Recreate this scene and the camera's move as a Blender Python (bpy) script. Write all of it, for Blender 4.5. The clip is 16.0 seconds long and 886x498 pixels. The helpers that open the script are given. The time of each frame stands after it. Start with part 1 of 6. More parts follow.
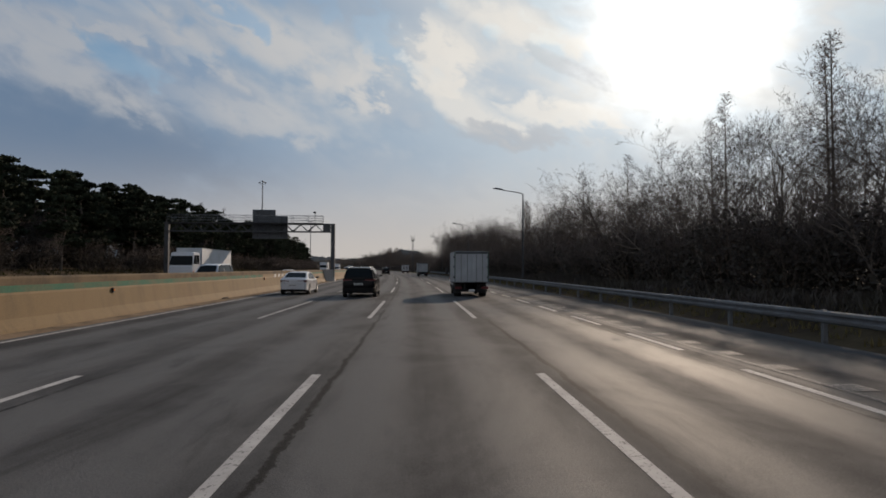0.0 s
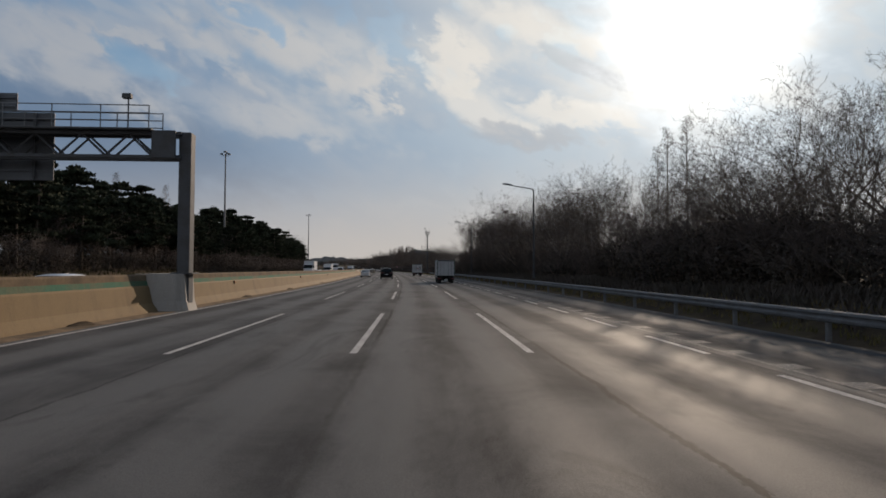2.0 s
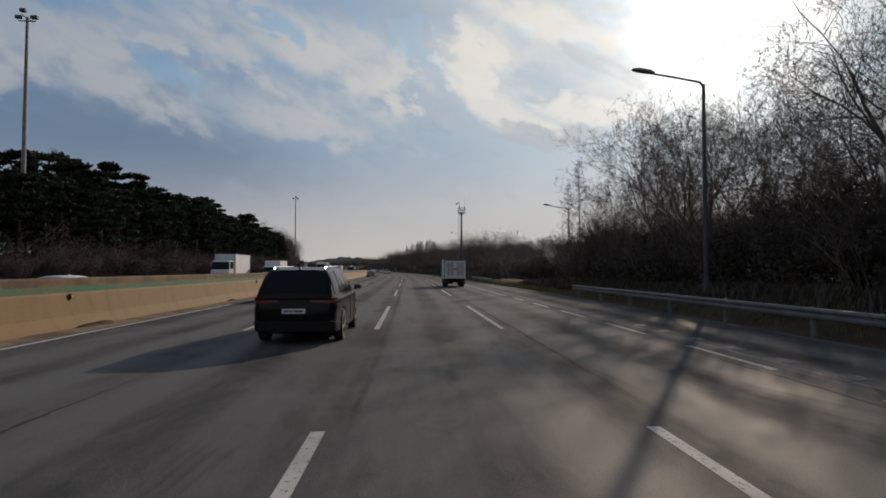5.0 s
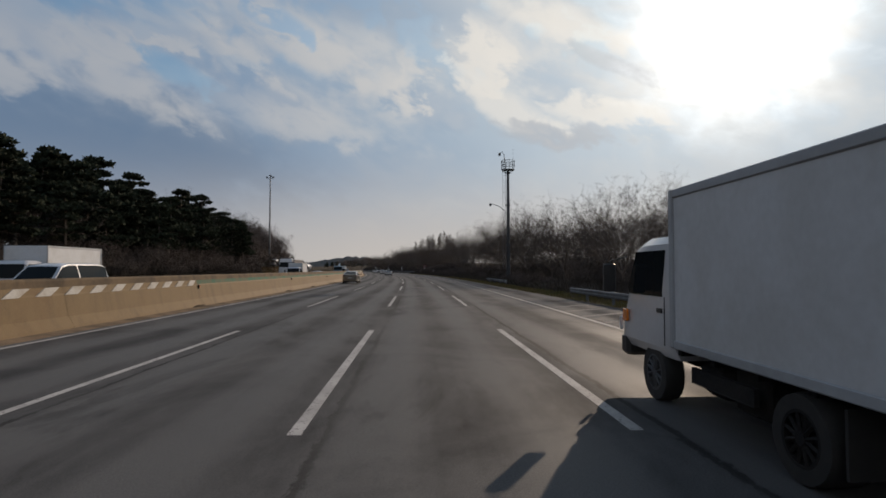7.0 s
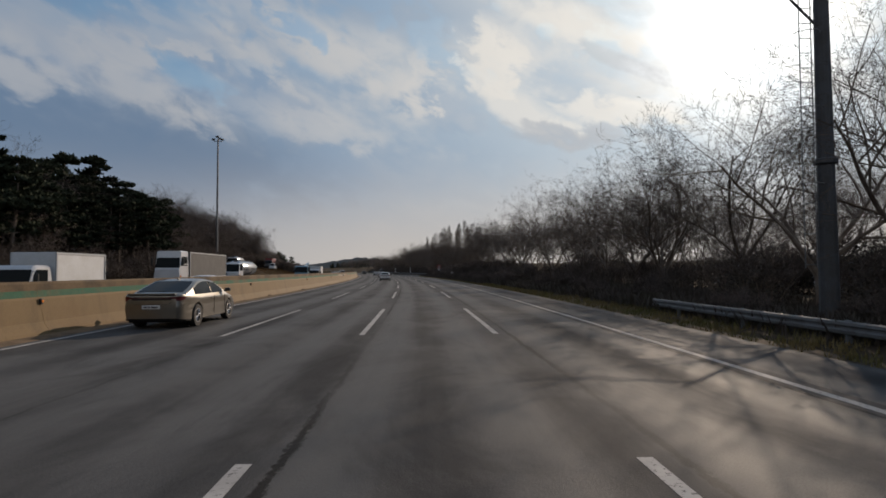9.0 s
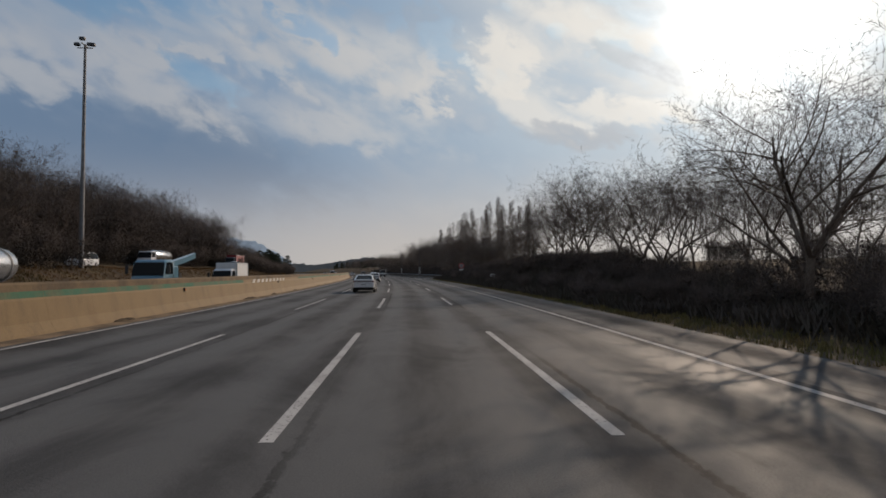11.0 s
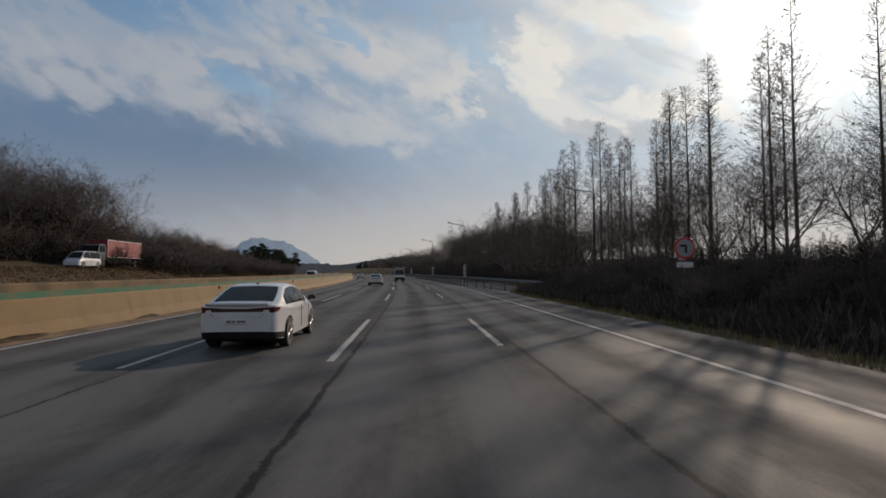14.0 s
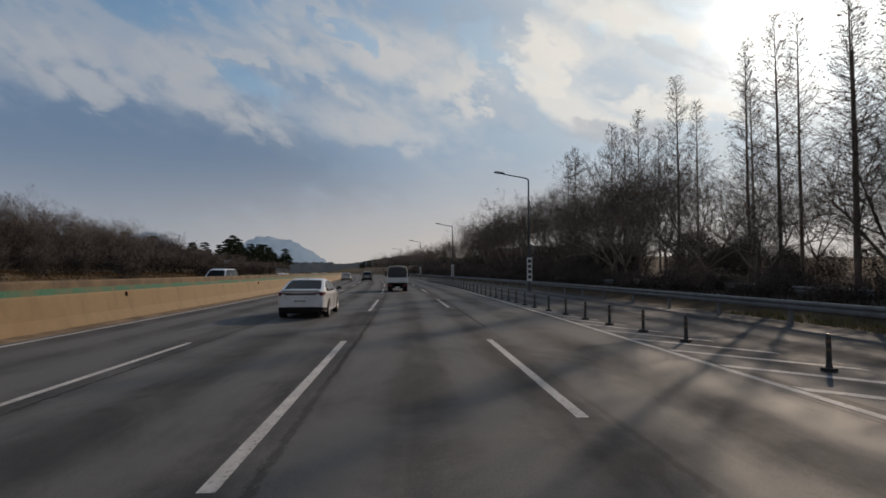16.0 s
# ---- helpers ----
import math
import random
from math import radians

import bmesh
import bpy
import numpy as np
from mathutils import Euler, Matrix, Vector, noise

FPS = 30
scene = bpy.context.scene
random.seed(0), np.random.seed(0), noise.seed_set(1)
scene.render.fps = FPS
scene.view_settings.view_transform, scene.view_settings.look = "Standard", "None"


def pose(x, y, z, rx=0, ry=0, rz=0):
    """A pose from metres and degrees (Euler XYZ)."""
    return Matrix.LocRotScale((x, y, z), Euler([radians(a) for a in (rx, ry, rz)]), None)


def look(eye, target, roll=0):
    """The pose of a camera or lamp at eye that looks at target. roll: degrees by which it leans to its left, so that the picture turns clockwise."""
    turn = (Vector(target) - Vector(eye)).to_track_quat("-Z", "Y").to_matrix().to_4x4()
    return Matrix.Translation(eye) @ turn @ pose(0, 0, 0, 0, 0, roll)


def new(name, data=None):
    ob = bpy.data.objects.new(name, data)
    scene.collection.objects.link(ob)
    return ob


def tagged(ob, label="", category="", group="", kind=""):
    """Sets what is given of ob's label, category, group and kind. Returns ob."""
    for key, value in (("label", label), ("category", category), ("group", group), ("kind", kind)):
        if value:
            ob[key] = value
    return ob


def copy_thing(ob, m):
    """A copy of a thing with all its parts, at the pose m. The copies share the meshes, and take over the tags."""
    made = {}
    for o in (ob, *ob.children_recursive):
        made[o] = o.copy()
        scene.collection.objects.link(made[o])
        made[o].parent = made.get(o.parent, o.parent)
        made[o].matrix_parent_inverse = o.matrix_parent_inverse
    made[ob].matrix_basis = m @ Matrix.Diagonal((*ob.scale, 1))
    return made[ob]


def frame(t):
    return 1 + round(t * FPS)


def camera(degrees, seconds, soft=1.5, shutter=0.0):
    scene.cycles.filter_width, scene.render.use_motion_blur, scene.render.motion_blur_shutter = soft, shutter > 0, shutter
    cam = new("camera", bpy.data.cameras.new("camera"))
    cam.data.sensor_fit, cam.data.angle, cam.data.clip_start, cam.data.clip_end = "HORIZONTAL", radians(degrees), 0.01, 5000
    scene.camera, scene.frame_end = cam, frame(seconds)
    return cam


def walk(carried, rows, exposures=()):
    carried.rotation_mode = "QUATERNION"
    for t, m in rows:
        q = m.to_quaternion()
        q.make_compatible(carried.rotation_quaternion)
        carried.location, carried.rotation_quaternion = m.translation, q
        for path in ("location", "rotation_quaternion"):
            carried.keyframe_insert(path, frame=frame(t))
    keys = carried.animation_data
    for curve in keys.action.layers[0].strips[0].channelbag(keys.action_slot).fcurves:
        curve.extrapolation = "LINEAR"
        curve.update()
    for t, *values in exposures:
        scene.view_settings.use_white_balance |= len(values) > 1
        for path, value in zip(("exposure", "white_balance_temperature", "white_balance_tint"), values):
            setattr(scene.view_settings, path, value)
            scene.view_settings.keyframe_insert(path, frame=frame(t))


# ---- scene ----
# The road runs along a gentle left-hand bend. Places are given as (s, u, z):
# s metres along our lane's middle, u metres to its right, z metres up.
KNOT_S = [-20, 10, 40, 70, 100, 130, 160, 190, 220, 250, 280, 310, 340, 370, 400, 430, 460, 490, 520, 550, 900]
KNOT_A = [0.0, 0.76, 1.54, 2.48, 3.64, 4.77, 5.12, 5.23, 5.63, 6.59, 7.85, 9.13, 10.26, 11.13, 12.13, 13.35, 14.54, 15.74, 16.93, 18.13, 27.13]
STEP = 2.0
_S = np.arange(-1600, 4200, STEP)
_A = np.radians(np.interp(_S, KNOT_S, KNOT_A))
_X = np.concatenate([[0], np.cumsum(-np.sin((_A[1:] + _A[:-1]) / 2) * STEP)])
_Y = np.concatenate([[0], np.cumsum(np.cos((_A[1:] + _A[:-1]) / 2) * STEP)])
_X, _Y = _X - np.interp(0, _S, _X), _Y - np.interp(0, _S, _Y)


def bend(s):
    """Heading of the road at s, in degrees to the left of +y."""
    return math.degrees(float(np.interp(s, _S, _A)))


def R(s, u, z=0.0):
    """World place of a point given along and across the road."""
    a = float(np.interp(s, _S, _A))
    return Vector((float(np.interp(s, _S, _X)) + u * math.cos(a), float(np.interp(s, _S, _Y)) + u * math.sin(a), z))


def on_road(s, u, z=0.0, turn=0.0):
    """Pose of a thing whose +y looks along the road."""
    p = R(s, u, z)
    return pose(p.x, p.y, p.z, 0, 0, bend(s) + turn)


# ---- camera ----
EYE = 1.692
# seconds, s, u, yaw, pitch, roll
DRIVE = [
    (0.0, 0.0, -0.17, -1.83, 1.91, -0.17),
    (0.5, 11.6, -0.27, -1.43, 1.92, -0.16),
    (1.0, 23.7, -0.36, -0.99, 1.96, -0.17),
    (1.5, 35.7, -0.46, -0.75, 1.98, -0.18),
    (2.0, 47.7, -0.47, -0.44, 1.97, -0.16),
    (2.5, 59.9, -0.42, -0.12, 1.97, -0.11),
    (3.0, 72.0, -0.44, 0.15, 1.97, -0.05),
    (3.5, 84.5, -0.54, 0.39, 1.99, -0.02),
    (4.0, 97.2, -0.65, 0.93, 2.02, 0.00),
    (6.5, 161.1, -0.65, 2.18, 2.03, 0.03),
    (7.0, 173.2, -0.52, 2.56, 2.03, 0.09),
    (7.5, 185.7, -0.39, 2.80, 2.04, 0.18),
    (8.0, 198.4, -0.32, 3.06, 2.06, 0.26),
    (8.5, 211.2, -0.29, 3.26, 2.09, 0.28),
    (9.0, 224.0, -0.20, 3.80, 2.16, 0.29),
    (11.5, 285.7, -0.37, 5.53, 2.26, 0.30),
    (12.0, 298.3, -0.42, 6.47, 2.33, 0.31),
    (12.5, 311.2, -0.42, 6.83, 2.34, 0.32),
    (13.0, 324.3, -0.36, 7.14, 2.28, 0.30),
    (13.5, 336.6, -0.24, 7.59, 2.24, 0.28),
    (14.0, 348.7, -0.13, 8.00, 2.28, 0.29),
    (14.5, 361.3, -0.07, 8.53, 2.27, 0.29),
    (15.0, 373.8, -0.11, 8.99, 2.30, 0.23),
    (15.5, 386.3, -0.19, 8.92, 2.29, 0.16),
    (16.0, 398.1, -0.21, 8.85, 2.25, 0.14),
]
rows = []
for t, s, u, yaw, pitch, roll in DRIVE:
    p = R(s, u, EYE)
    rows.append((t, pose(p.x, p.y, p.z, 90 + pitch, roll, yaw)))
cam = camera(76.0, 16.0, 1.7)
walk(cam, rows)

# ---- sun and sky ----
SUN_AZ, SUN_EL = -25.0, 21.8   # degrees left of +y, degrees up
sun_way = Vector((-math.sin(radians(SUN_AZ)) * math.cos(radians(SUN_EL)), math.cos(radians(SUN_AZ)) * math.cos(radians(SUN_EL)), math.sin(radians(SUN_EL))))
sun = new("sun", bpy.data.lights.new("sun", "SUN"))
sun.data.energy, sun.data.angle, sun.data.color = 3.4, radians(0.6), (1.0, 0.79, 0.61)
sun.matrix_world = look((0, 0, 60), Vector((0, 0, 60)) - sun_way)


class Nodes:
    """Short hand for building node trees."""

    def __init__(self, tree):
        self.t = tree
        tree.nodes.clear()

    def add(self, kind, **inputs):
        n = self.t.nodes.new(kind)
        for key, v in inputs.items():
            self.put(n, key.replace("_", " "), v)
        return n

    def put(self, n, key, v):
        sock = n.inputs[int(key)] if key.isdigit() else n.inputs[key]
        if isinstance(v, bpy.types.NodeSocket):
            self.t.links.new(v, sock)
        else:
            sock.default_value = v

    def math(self, op, a, b=0.0, c=0.0, clamp=False):
        n = self.t.nodes.new("ShaderNodeMath")
        n.operation, n.use_clamp = op, clamp
        for i, v in enumerate((a, b, c)):
            self.put(n, str(i), v)
        return n.outputs[0]

    def ramp(self, v, a, b, lo=0.0, hi=1.0):
        n = self.t.nodes.new("ShaderNodeMapRange")
        n.interpolation_type = "SMOOTHSTEP"
        for i, w in enumerate((v, a, b, lo, hi)):
            self.put(n, str(i), w)
        return n.outputs[0]

    def mix(self, f, a, b, blend="MIX"):
        n = self.t.nodes.new("ShaderNodeMix")
        n.data_type, n.blend_type = "RGBA", blend
        for i, w in ((0, f), (6, a), (7, b)):
            if not isinstance(w, bpy.types.NodeSocket) and i > 0:
                w = (*w, 1.0)
            self.put(n, str(i), w)
        return n.outputs[2]

    def noise(self, vec, scale, detail=3.0, rough=0.5, distort=0.0):
        n = self.t.nodes.new("ShaderNodeTexNoise")
        if vec is not None:
            self.put(n, "Vector", vec)
        self.put(n, "Scale", scale), self.put(n, "Detail", detail), self.put(n, "Roughness", rough), self.put(n, "Distortion", distort)
        return n.outputs[0]

    def scaled(self, vec, x, y, z):
        n = self.t.nodes.new("ShaderNodeVectorMath")
        n.operation = "MULTIPLY"
        self.put(n, "0", vec), self.put(n, "1", (x, y, z))
        return n.outputs[0]


def make_sky():
    world = bpy.data.worlds.new("world")
    scene.world = world
    world.use_nodes = True
    N = Nodes(world.node_tree)
    out = N.add("ShaderNodeOutputWorld")
    sky = N.add("ShaderNodeTexSky")
    sky.sky_type, sky.sun_disc = "NISHITA", False
    sky.sun_elevation, sky.sun_rotation = radians(SUN_EL), radians(-SUN_AZ)
    sky.air_density, sky.dust_density, sky.ozone_density = 1.2, 1.5, 1.5
    clear = N.add("ShaderNodeBackground", Color=N.mix(1.0, sky.outputs[0], (0.78, 0.99, 1.10), "MULTIPLY"), Strength=0.088)
    co = N.add("ShaderNodeTexCoord").outputs["Generated"]
    sep = N.add("ShaderNodeSeparateXYZ", Vector=co)
    x, y, z = sep.outputs
    az = N.math("MULTIPLY", N.math("ARCTAN2", N.math("MULTIPLY", x, -1.0), y), 57.2958)
    el = N.math("MULTIPLY", N.math("ARCSINE", z), 57.2958)
    # wisps drawn out along slanting lines that fall to the right
    across = N.math("SUBTRACT", el, N.math("MULTIPLY", az, 0.22))
    flat = N.add("ShaderNodeCombineXYZ", X=N.math("MULTIPLY", az, 0.13), Y=N.math("MULTIPLY", across, 0.20), Z=4.3).outputs[0]
    big = N.noise(flat, 1.0, 3.0, 0.5, 0.4)
    fine = N.noise(flat, 2.6, 5.0, 0.50, 0.25)
    wob = N.math("MULTIPLY", N.math("SUBTRACT", big, 0.5), 8.0)
    wob2 = N.math("MULTIPLY", N.math("SUBTRACT", fine, 0.5), 12.0)
    azw = N.math("ADD", az, N.math("ADD", wob, wob2))
    elw = N.math("ADD", el, N.math("ADD", N.math("MULTIPLY", wob, 0.22), N.math("MULTIPLY", wob2, 0.55)))

    def bank(a, e, ra, re, tilt=0.0, hard=0.1):
        """A soft cloud bank about the heading a, at e degrees up, rising by tilt degrees a degree to the left."""
        dx = N.math("SUBTRACT", azw, a)
        da = N.math("DIVIDE", dx, ra)
        de = N.math("DIVIDE", N.math("SUBTRACT", N.math("SUBTRACT", elw, e), N.math("MULTIPLY", dx, tilt)), re)
        d = N.math("ADD", N.math("MULTIPLY", da, da), N.math("MULTIPLY", de, de))
        return N.ramp(d, 1.8, hard)

    # nearness to the sun
    near = N.t.nodes.new("ShaderNodeVectorMath")
    near.operation = "DOT_PRODUCT"
    N.put(near, "0", co), N.put(near, "1", tuple(sun_way))
    ang = N.math("MULTIPLY", N.math("ARCCOSINE", N.math("MINIMUM", near.outputs["Value"], 0.99999)), 57.2958)
    veil = N.ramp(ang, 62.0, 10.0)
    puff = N.ramp(N.math("ADD", N.math("MULTIPLY", big, 0.62), N.math("MULTIPLY", fine, 0.38)), 0.40, 0.62)
    # grey-blue layer behind, pale wisps before it, brighter and warmer towards the sun
    shade = N.mix(veil, (0.185, 0.265, 0.385), (0.42, 0.50, 0.575))
    pale = N.mix(veil, (0.375, 0.395, 0.43), (0.74, 0.705, 0.655))
    body = N.mix(N.math("MULTIPLY", puff, N.ramp(el, 9.0, 17.0, 0.20, 0.60)), shade, pale)
    slate = N.math("MAXIMUM", bank(37.0, 10.0, 21.0, 5.5, 0.06), bank(80.0, 12.0, 34.0, 9.0))
    body = N.mix(N.math("MULTIPLY", slate, 0.85), body, (0.128, 0.190, 0.285))
    # blue-grey hollows between the billows
    HOLLOWS = [(9.0, 25.8, 10.0, 2.6, 0.12, 0.75), (3.0, 15.3, 4.0, 2.2, 0.2, 0.55), (-9.0, 17.3, 3.2, 2.2, 0.4, 0.45), (21.5, 17.0, 4.5, 1.6, 0.3, 0.45), (6.0, 10.0, 12.0, 2.8, 0.0, 0.35)]
    for a, e, ra, re, tilt, much in HOLLOWS:
        body = N.mix(N.math("MULTIPLY", bank(a, e, ra, re, tilt), much), body, N.mix(veil, (0.165, 0.245, 0.37), (0.35, 0.435, 0.53)))
    # sunlit billows
    BILLOWS = [(33.6, 16.6, 5.5, 1.8, 0.42, 0.8), (43.5, 17.2, 5.0, 2.4, 0.25, 0.8), (35.0, 19.8, 4.2, 0.8, 0.25, 0.6), (29.5, 20.2, 3.2, 0.7, 0.1, 0.6), (27.5, 23.2, 3.2, 1.4, 0.5, 0.7),
               (22.6, 19.8, 2.8, 1.4, 0.45, 0.6), (14.5, 20.6, 7.5, 2.0, 0.38, 0.65), (6.6, 18.6, 2.6, 2.6, -0.5, 0.6), (17.0, 14.2, 6.0, 1.6, 0.2, 0.5)]
    for a, e, ra, re, tilt, much in BILLOWS:
        lit = N.math("MULTIPLY", bank(a, e, ra, re, tilt, 0.25), N.ramp(fine, 0.22, 0.56, 0.35, 1.0))
        body = N.mix(N.math("MULTIPLY", lit, much), body, pale)
    WARM = [(-1.0, 20.3, 2.4, 3.2, 0.7, 0.75), (-5.0, 15.6, 4.0, 1.8, 0.5, 0.7), (-9.0, 23.4, 6.0, 1.6, 0.3, 0.7), (-13.5, 15.0, 5.0, 1.4, 0.15, 0.75)]
    for a, e, ra, re, tilt, much in WARM:
        body = N.mix(N.math("MULTIPLY", bank(a, e, ra, re, tilt, 0.25), much), body, (0.76, 0.72, 0.66))
    # grey undersides against the light
    for a, e, ra, re, tilt, much in [(-14.2, 19.4, 3.6, 0.8, 0.5, 0.8), (-10.0, 12.9, 5.0, 1.2, 0.12, 0.7)]:
        body = N.mix(N.math("MULTIPLY", bank(a, e, ra, re, tilt, 0.2), much), body, (0.38, 0.405, 0.445))
    # front-lit clouds opposite the sun, out of view, added to lift shaded sides
    body = N.mix(N.math("MULTIPLY", N.ramp(ang, 85.0, 125.0), N.ramp(puff, 0.0, 0.7, 0.6, 1.0)), body, (0.58, 0.58, 0.60))
    # pale warm haze at the horizon
    low = N.ramp(el, 13.0, 0.0)
    body = N.mix(N.math("MULTIPLY", low, 0.92), body, N.mix(N.ramp(az, 45.0, 5.0), (0.345, 0.355, 0.375), (0.56, 0.51, 0.465)))
    # the bright thin cloud through which the sun shines
    soft_ang = N.math("ADD", ang, N.math("MULTIPLY", N.math("SUBTRACT", fine, 0.5), 7.0))
    glow = N.math("POWER", N.ramp(soft_ang, 18.0, 0.0), 3.0)
    halo = N.math("POWER", N.ramp(soft_ang, 44.0, 0.0), 2.0)
    body = N.mix(1.0, body, N.mix(glow, (0, 0, 0), (1.5, 1.45, 1.36)), "ADD")
    body = N.mix(1.0, body, N.mix(halo, (0, 0, 0), (0.20, 0.185, 0.16)), "ADD")
    cloud = N.add("ShaderNodeBackground", Color=body, Strength=1.0)
    # blue gaps high up, mostly away from the sun
    gap = N.math("MULTIPLY", N.ramp(puff, 0.5, 0.0, 0.0, 0.35), N.ramp(elw, 17.0, 21.0))
    gap = N.math("MAXIMUM", gap, N.math("MULTIPLY", N.ramp(puff, 1.0, 0.4, 0.3, 1.0), bank(40.0, 24.5, 15.0, 3.6, 0.0)))
    gap = N.math("MAXIMUM", gap, N.math("MULTIPLY", bank(28.0, 17.6, 3.6, 1.3, 0.35), 0.7))
    gap = N.math("MAXIMUM", gap, N.math("MULTIPLY", bank(19.6, 23.2, 2.4, 1.1, 0.2), 0.8))
    # unseen clear sky overhead, added to cut the fill light in cast shadows
    gap = N.math("MAXIMUM", gap, N.ramp(el, 32.0, 52.0, 0.0, 0.8))
    gap = N.math("MULTIPLY", N.math("MULTIPLY", gap, N.ramp(ang, 5.0, 24.0)), 0.85, clamp=True)
    both = N.add("ShaderNodeMixShader")
    N.put(both, "0", gap), N.put(both, "1", cloud.outputs[0]), N.put(both, "2", clear.outputs[0])
    N.put(out, "Surface", both.outputs[0])


make_sky()


# ---- materials ----
def material(name, color, rough=0.7, metal=0.0, spots=None, scale=3.0, amount=0.5, bump=0.0, bump_scale=40.0, spec=0.5, coords="Object", coat=0.0, random=0.0, grain=0.12):
    """A surface with two scales of variation: stains of colour spots, and fine grain."""
    m = bpy.data.materials.new(name)
    m.use_nodes = True
    N = Nodes(m.node_tree)
    out = N.add("ShaderNodeOutputMaterial")
    b = N.add("ShaderNodeBsdfPrincipled", Roughness=rough, Metallic=metal)
    N.put(b, "Specular IOR Level", spec)
    if coat:
        N.put(b, "Coat Weight", coat), N.put(b, "Coat Roughness", 0.06)
    co = N.add("ShaderNodeTexCoord").outputs[coords]
    col = N.mix(1.0, color, color)
    if spots:
        f = N.ramp(N.noise(co, scale, 5.0, 0.6, 0.3), 0.38, 0.66)
        col = N.mix(N.math("MULTIPLY", f, amount), color, spots)
    if grain:
        g = N.ramp(N.noise(co, scale * 14.0, 3.0, 0.6), 0.25, 0.75, 1.0 - grain, 1.0 + grain)
        gc = N.add("ShaderNodeCombineColor", Red=g, Green=g, Blue=g).outputs[0]
        col = N.mix(1.0, col, gc, "MULTIPLY")
    if random:
        r = N.ramp(N.add("ShaderNodeObjectInfo").outputs["Random"], 0.0, 1.0, 1.0 - random, 1.0 + random)
        rc = N.add("ShaderNodeCombineColor", Red=r, Green=r, Blue=r).outputs[0]
        col = N.mix(1.0, col, rc, "MULTIPLY")
    N.put(b, "Base Color", col)
    if bump:
        h = N.noise(co, bump_scale, 4.0, 0.6)
        N.put(b, "Normal", N.add("ShaderNodeBump", Strength=bump, Distance=0.02, Height=h).outputs[0])
    N.put(out, "Surface", b.outputs[0])
    return m


def asphalt_material(name, dark, light, rough=0.62, spec=0.05):
    """Worn asphalt: grain, stains drawn out along the road, paler wheel tracks. UV is (u, s) in metres."""
    m = bpy.data.materials.new(name)
    m.use_nodes = True
    N = Nodes(m.node_tree)
    out = N.add("ShaderNodeOutputMaterial")
    uv = N.add("ShaderNodeTexCoord").outputs["UV"]
    sep = N.add("ShaderNodeSeparateXYZ", Vector=uv)
    u = sep.outputs[0]
    streak = N.noise(N.scaled(uv, 1.1, 0.035, 1), 1.0, 5.0, 0.6)
    patch = N.noise(N.scaled(uv, 0.42, 0.22, 1), 1.0, 6.0, 0.68, 0.6)
    grain = N.noise(uv, 55.0, 3.0, 0.7)
    # two polished tracks in every lane of 3.6 m
    lane = N.math("ABSOLUTE", N.math("SUBTRACT", N.math("FRACT", N.math("DIVIDE", N.math("ADD", u, 37.8), 1.8)), 0.5))
    track = N.ramp(lane, 0.42, 0.08)
    f = N.math("ADD", N.math("MULTIPLY", streak, 0.55), N.math("MULTIPLY", patch, 0.95))
    f = N.math("ADD", f, N.math("MULTIPLY", track, 0.20))
    f = N.ramp(f, 0.52, 1.02)
    col = N.mix(f, dark, light)
    # ragged dark joints where the strips of asphalt meet, broken in places
    s = sep.outputs[1]
    wander = N.noise(N.add("ShaderNodeCombineXYZ", X=0.0, Y=s).outputs[0], 0.45, 4.0, 0.65)
    ragged = N.noise(N.scaled(uv, 7.0, 3.0, 1), 1.0, 6.0, 0.75)
    crumb = N.noise(N.scaled(uv, 22.0, 11.0, 1), 1.0, 3.0, 0.6)
    worn = N.noise(N.scaled(uv, 0.5, 0.06, 1), 1.0, 3.0, 0.6)
    joint = 0.0
    for u0, w in ((-1.46, 0.070), (2.12, 0.070), (-5.05, 0.045), (5.0, 0.05)):
        d = N.math("ABSOLUTE", N.math("ADD", N.math("SUBTRACT", u, u0), N.math("MULTIPLY", N.math("SUBTRACT", wander, 0.5), 0.22)))
        d = N.math("ADD", d, N.math("MULTIPLY", N.math("SUBTRACT", ragged, 0.5), 0.20))
        d = N.math("ADD", d, N.math("MULTIPLY", N.math("SUBTRACT", crumb, 0.5), 0.12))
        joint = N.math("MAXIMUM", joint, N.ramp(d, w, w * 0.35))
    joint = N.math("MULTIPLY", joint, N.ramp(worn, 0.36, 0.58, 0.10, 0.9))
    # short oblique cracks and dark oily blots
    blot = N.ramp(N.noise(N.scaled(uv, 0.55, 0.16, 1), 1.0, 6.0, 0.7, 0.8), 0.56, 0.70, 0.0, 0.45)
    col = N.mix(N.math("MAXIMUM", joint, blot), col, (0.013, 0.0125, 0.012))
    g = N.ramp(grain, 0.2, 0.8, 0.72, 1.28)
    gc = N.add("ShaderNodeCombineColor", Red=g, Green=g, Blue=g).outputs[0]
    col = N.mix(1.0, col, gc, "MULTIPLY")
    b = N.add("ShaderNodeBsdfPrincipled")
    N.put(b, "Base Color", col)
    N.put(b, "Roughness", N.math("SUBTRACT", N.math("SUBTRACT", rough + 0.08, N.math("MULTIPLY", f, 0.10)), N.math("MULTIPLY", track, 0.10)))
    N.put(b, "Specular IOR Level", spec)
    N.put(b, "Normal", N.add("ShaderNodeBump", Strength=0.55, Distance=0.012, Height=N.noise(uv, 42.0, 4.0, 0.7)).outputs[0])
    N.put(out, "Surface", b.outputs[0])
    return m


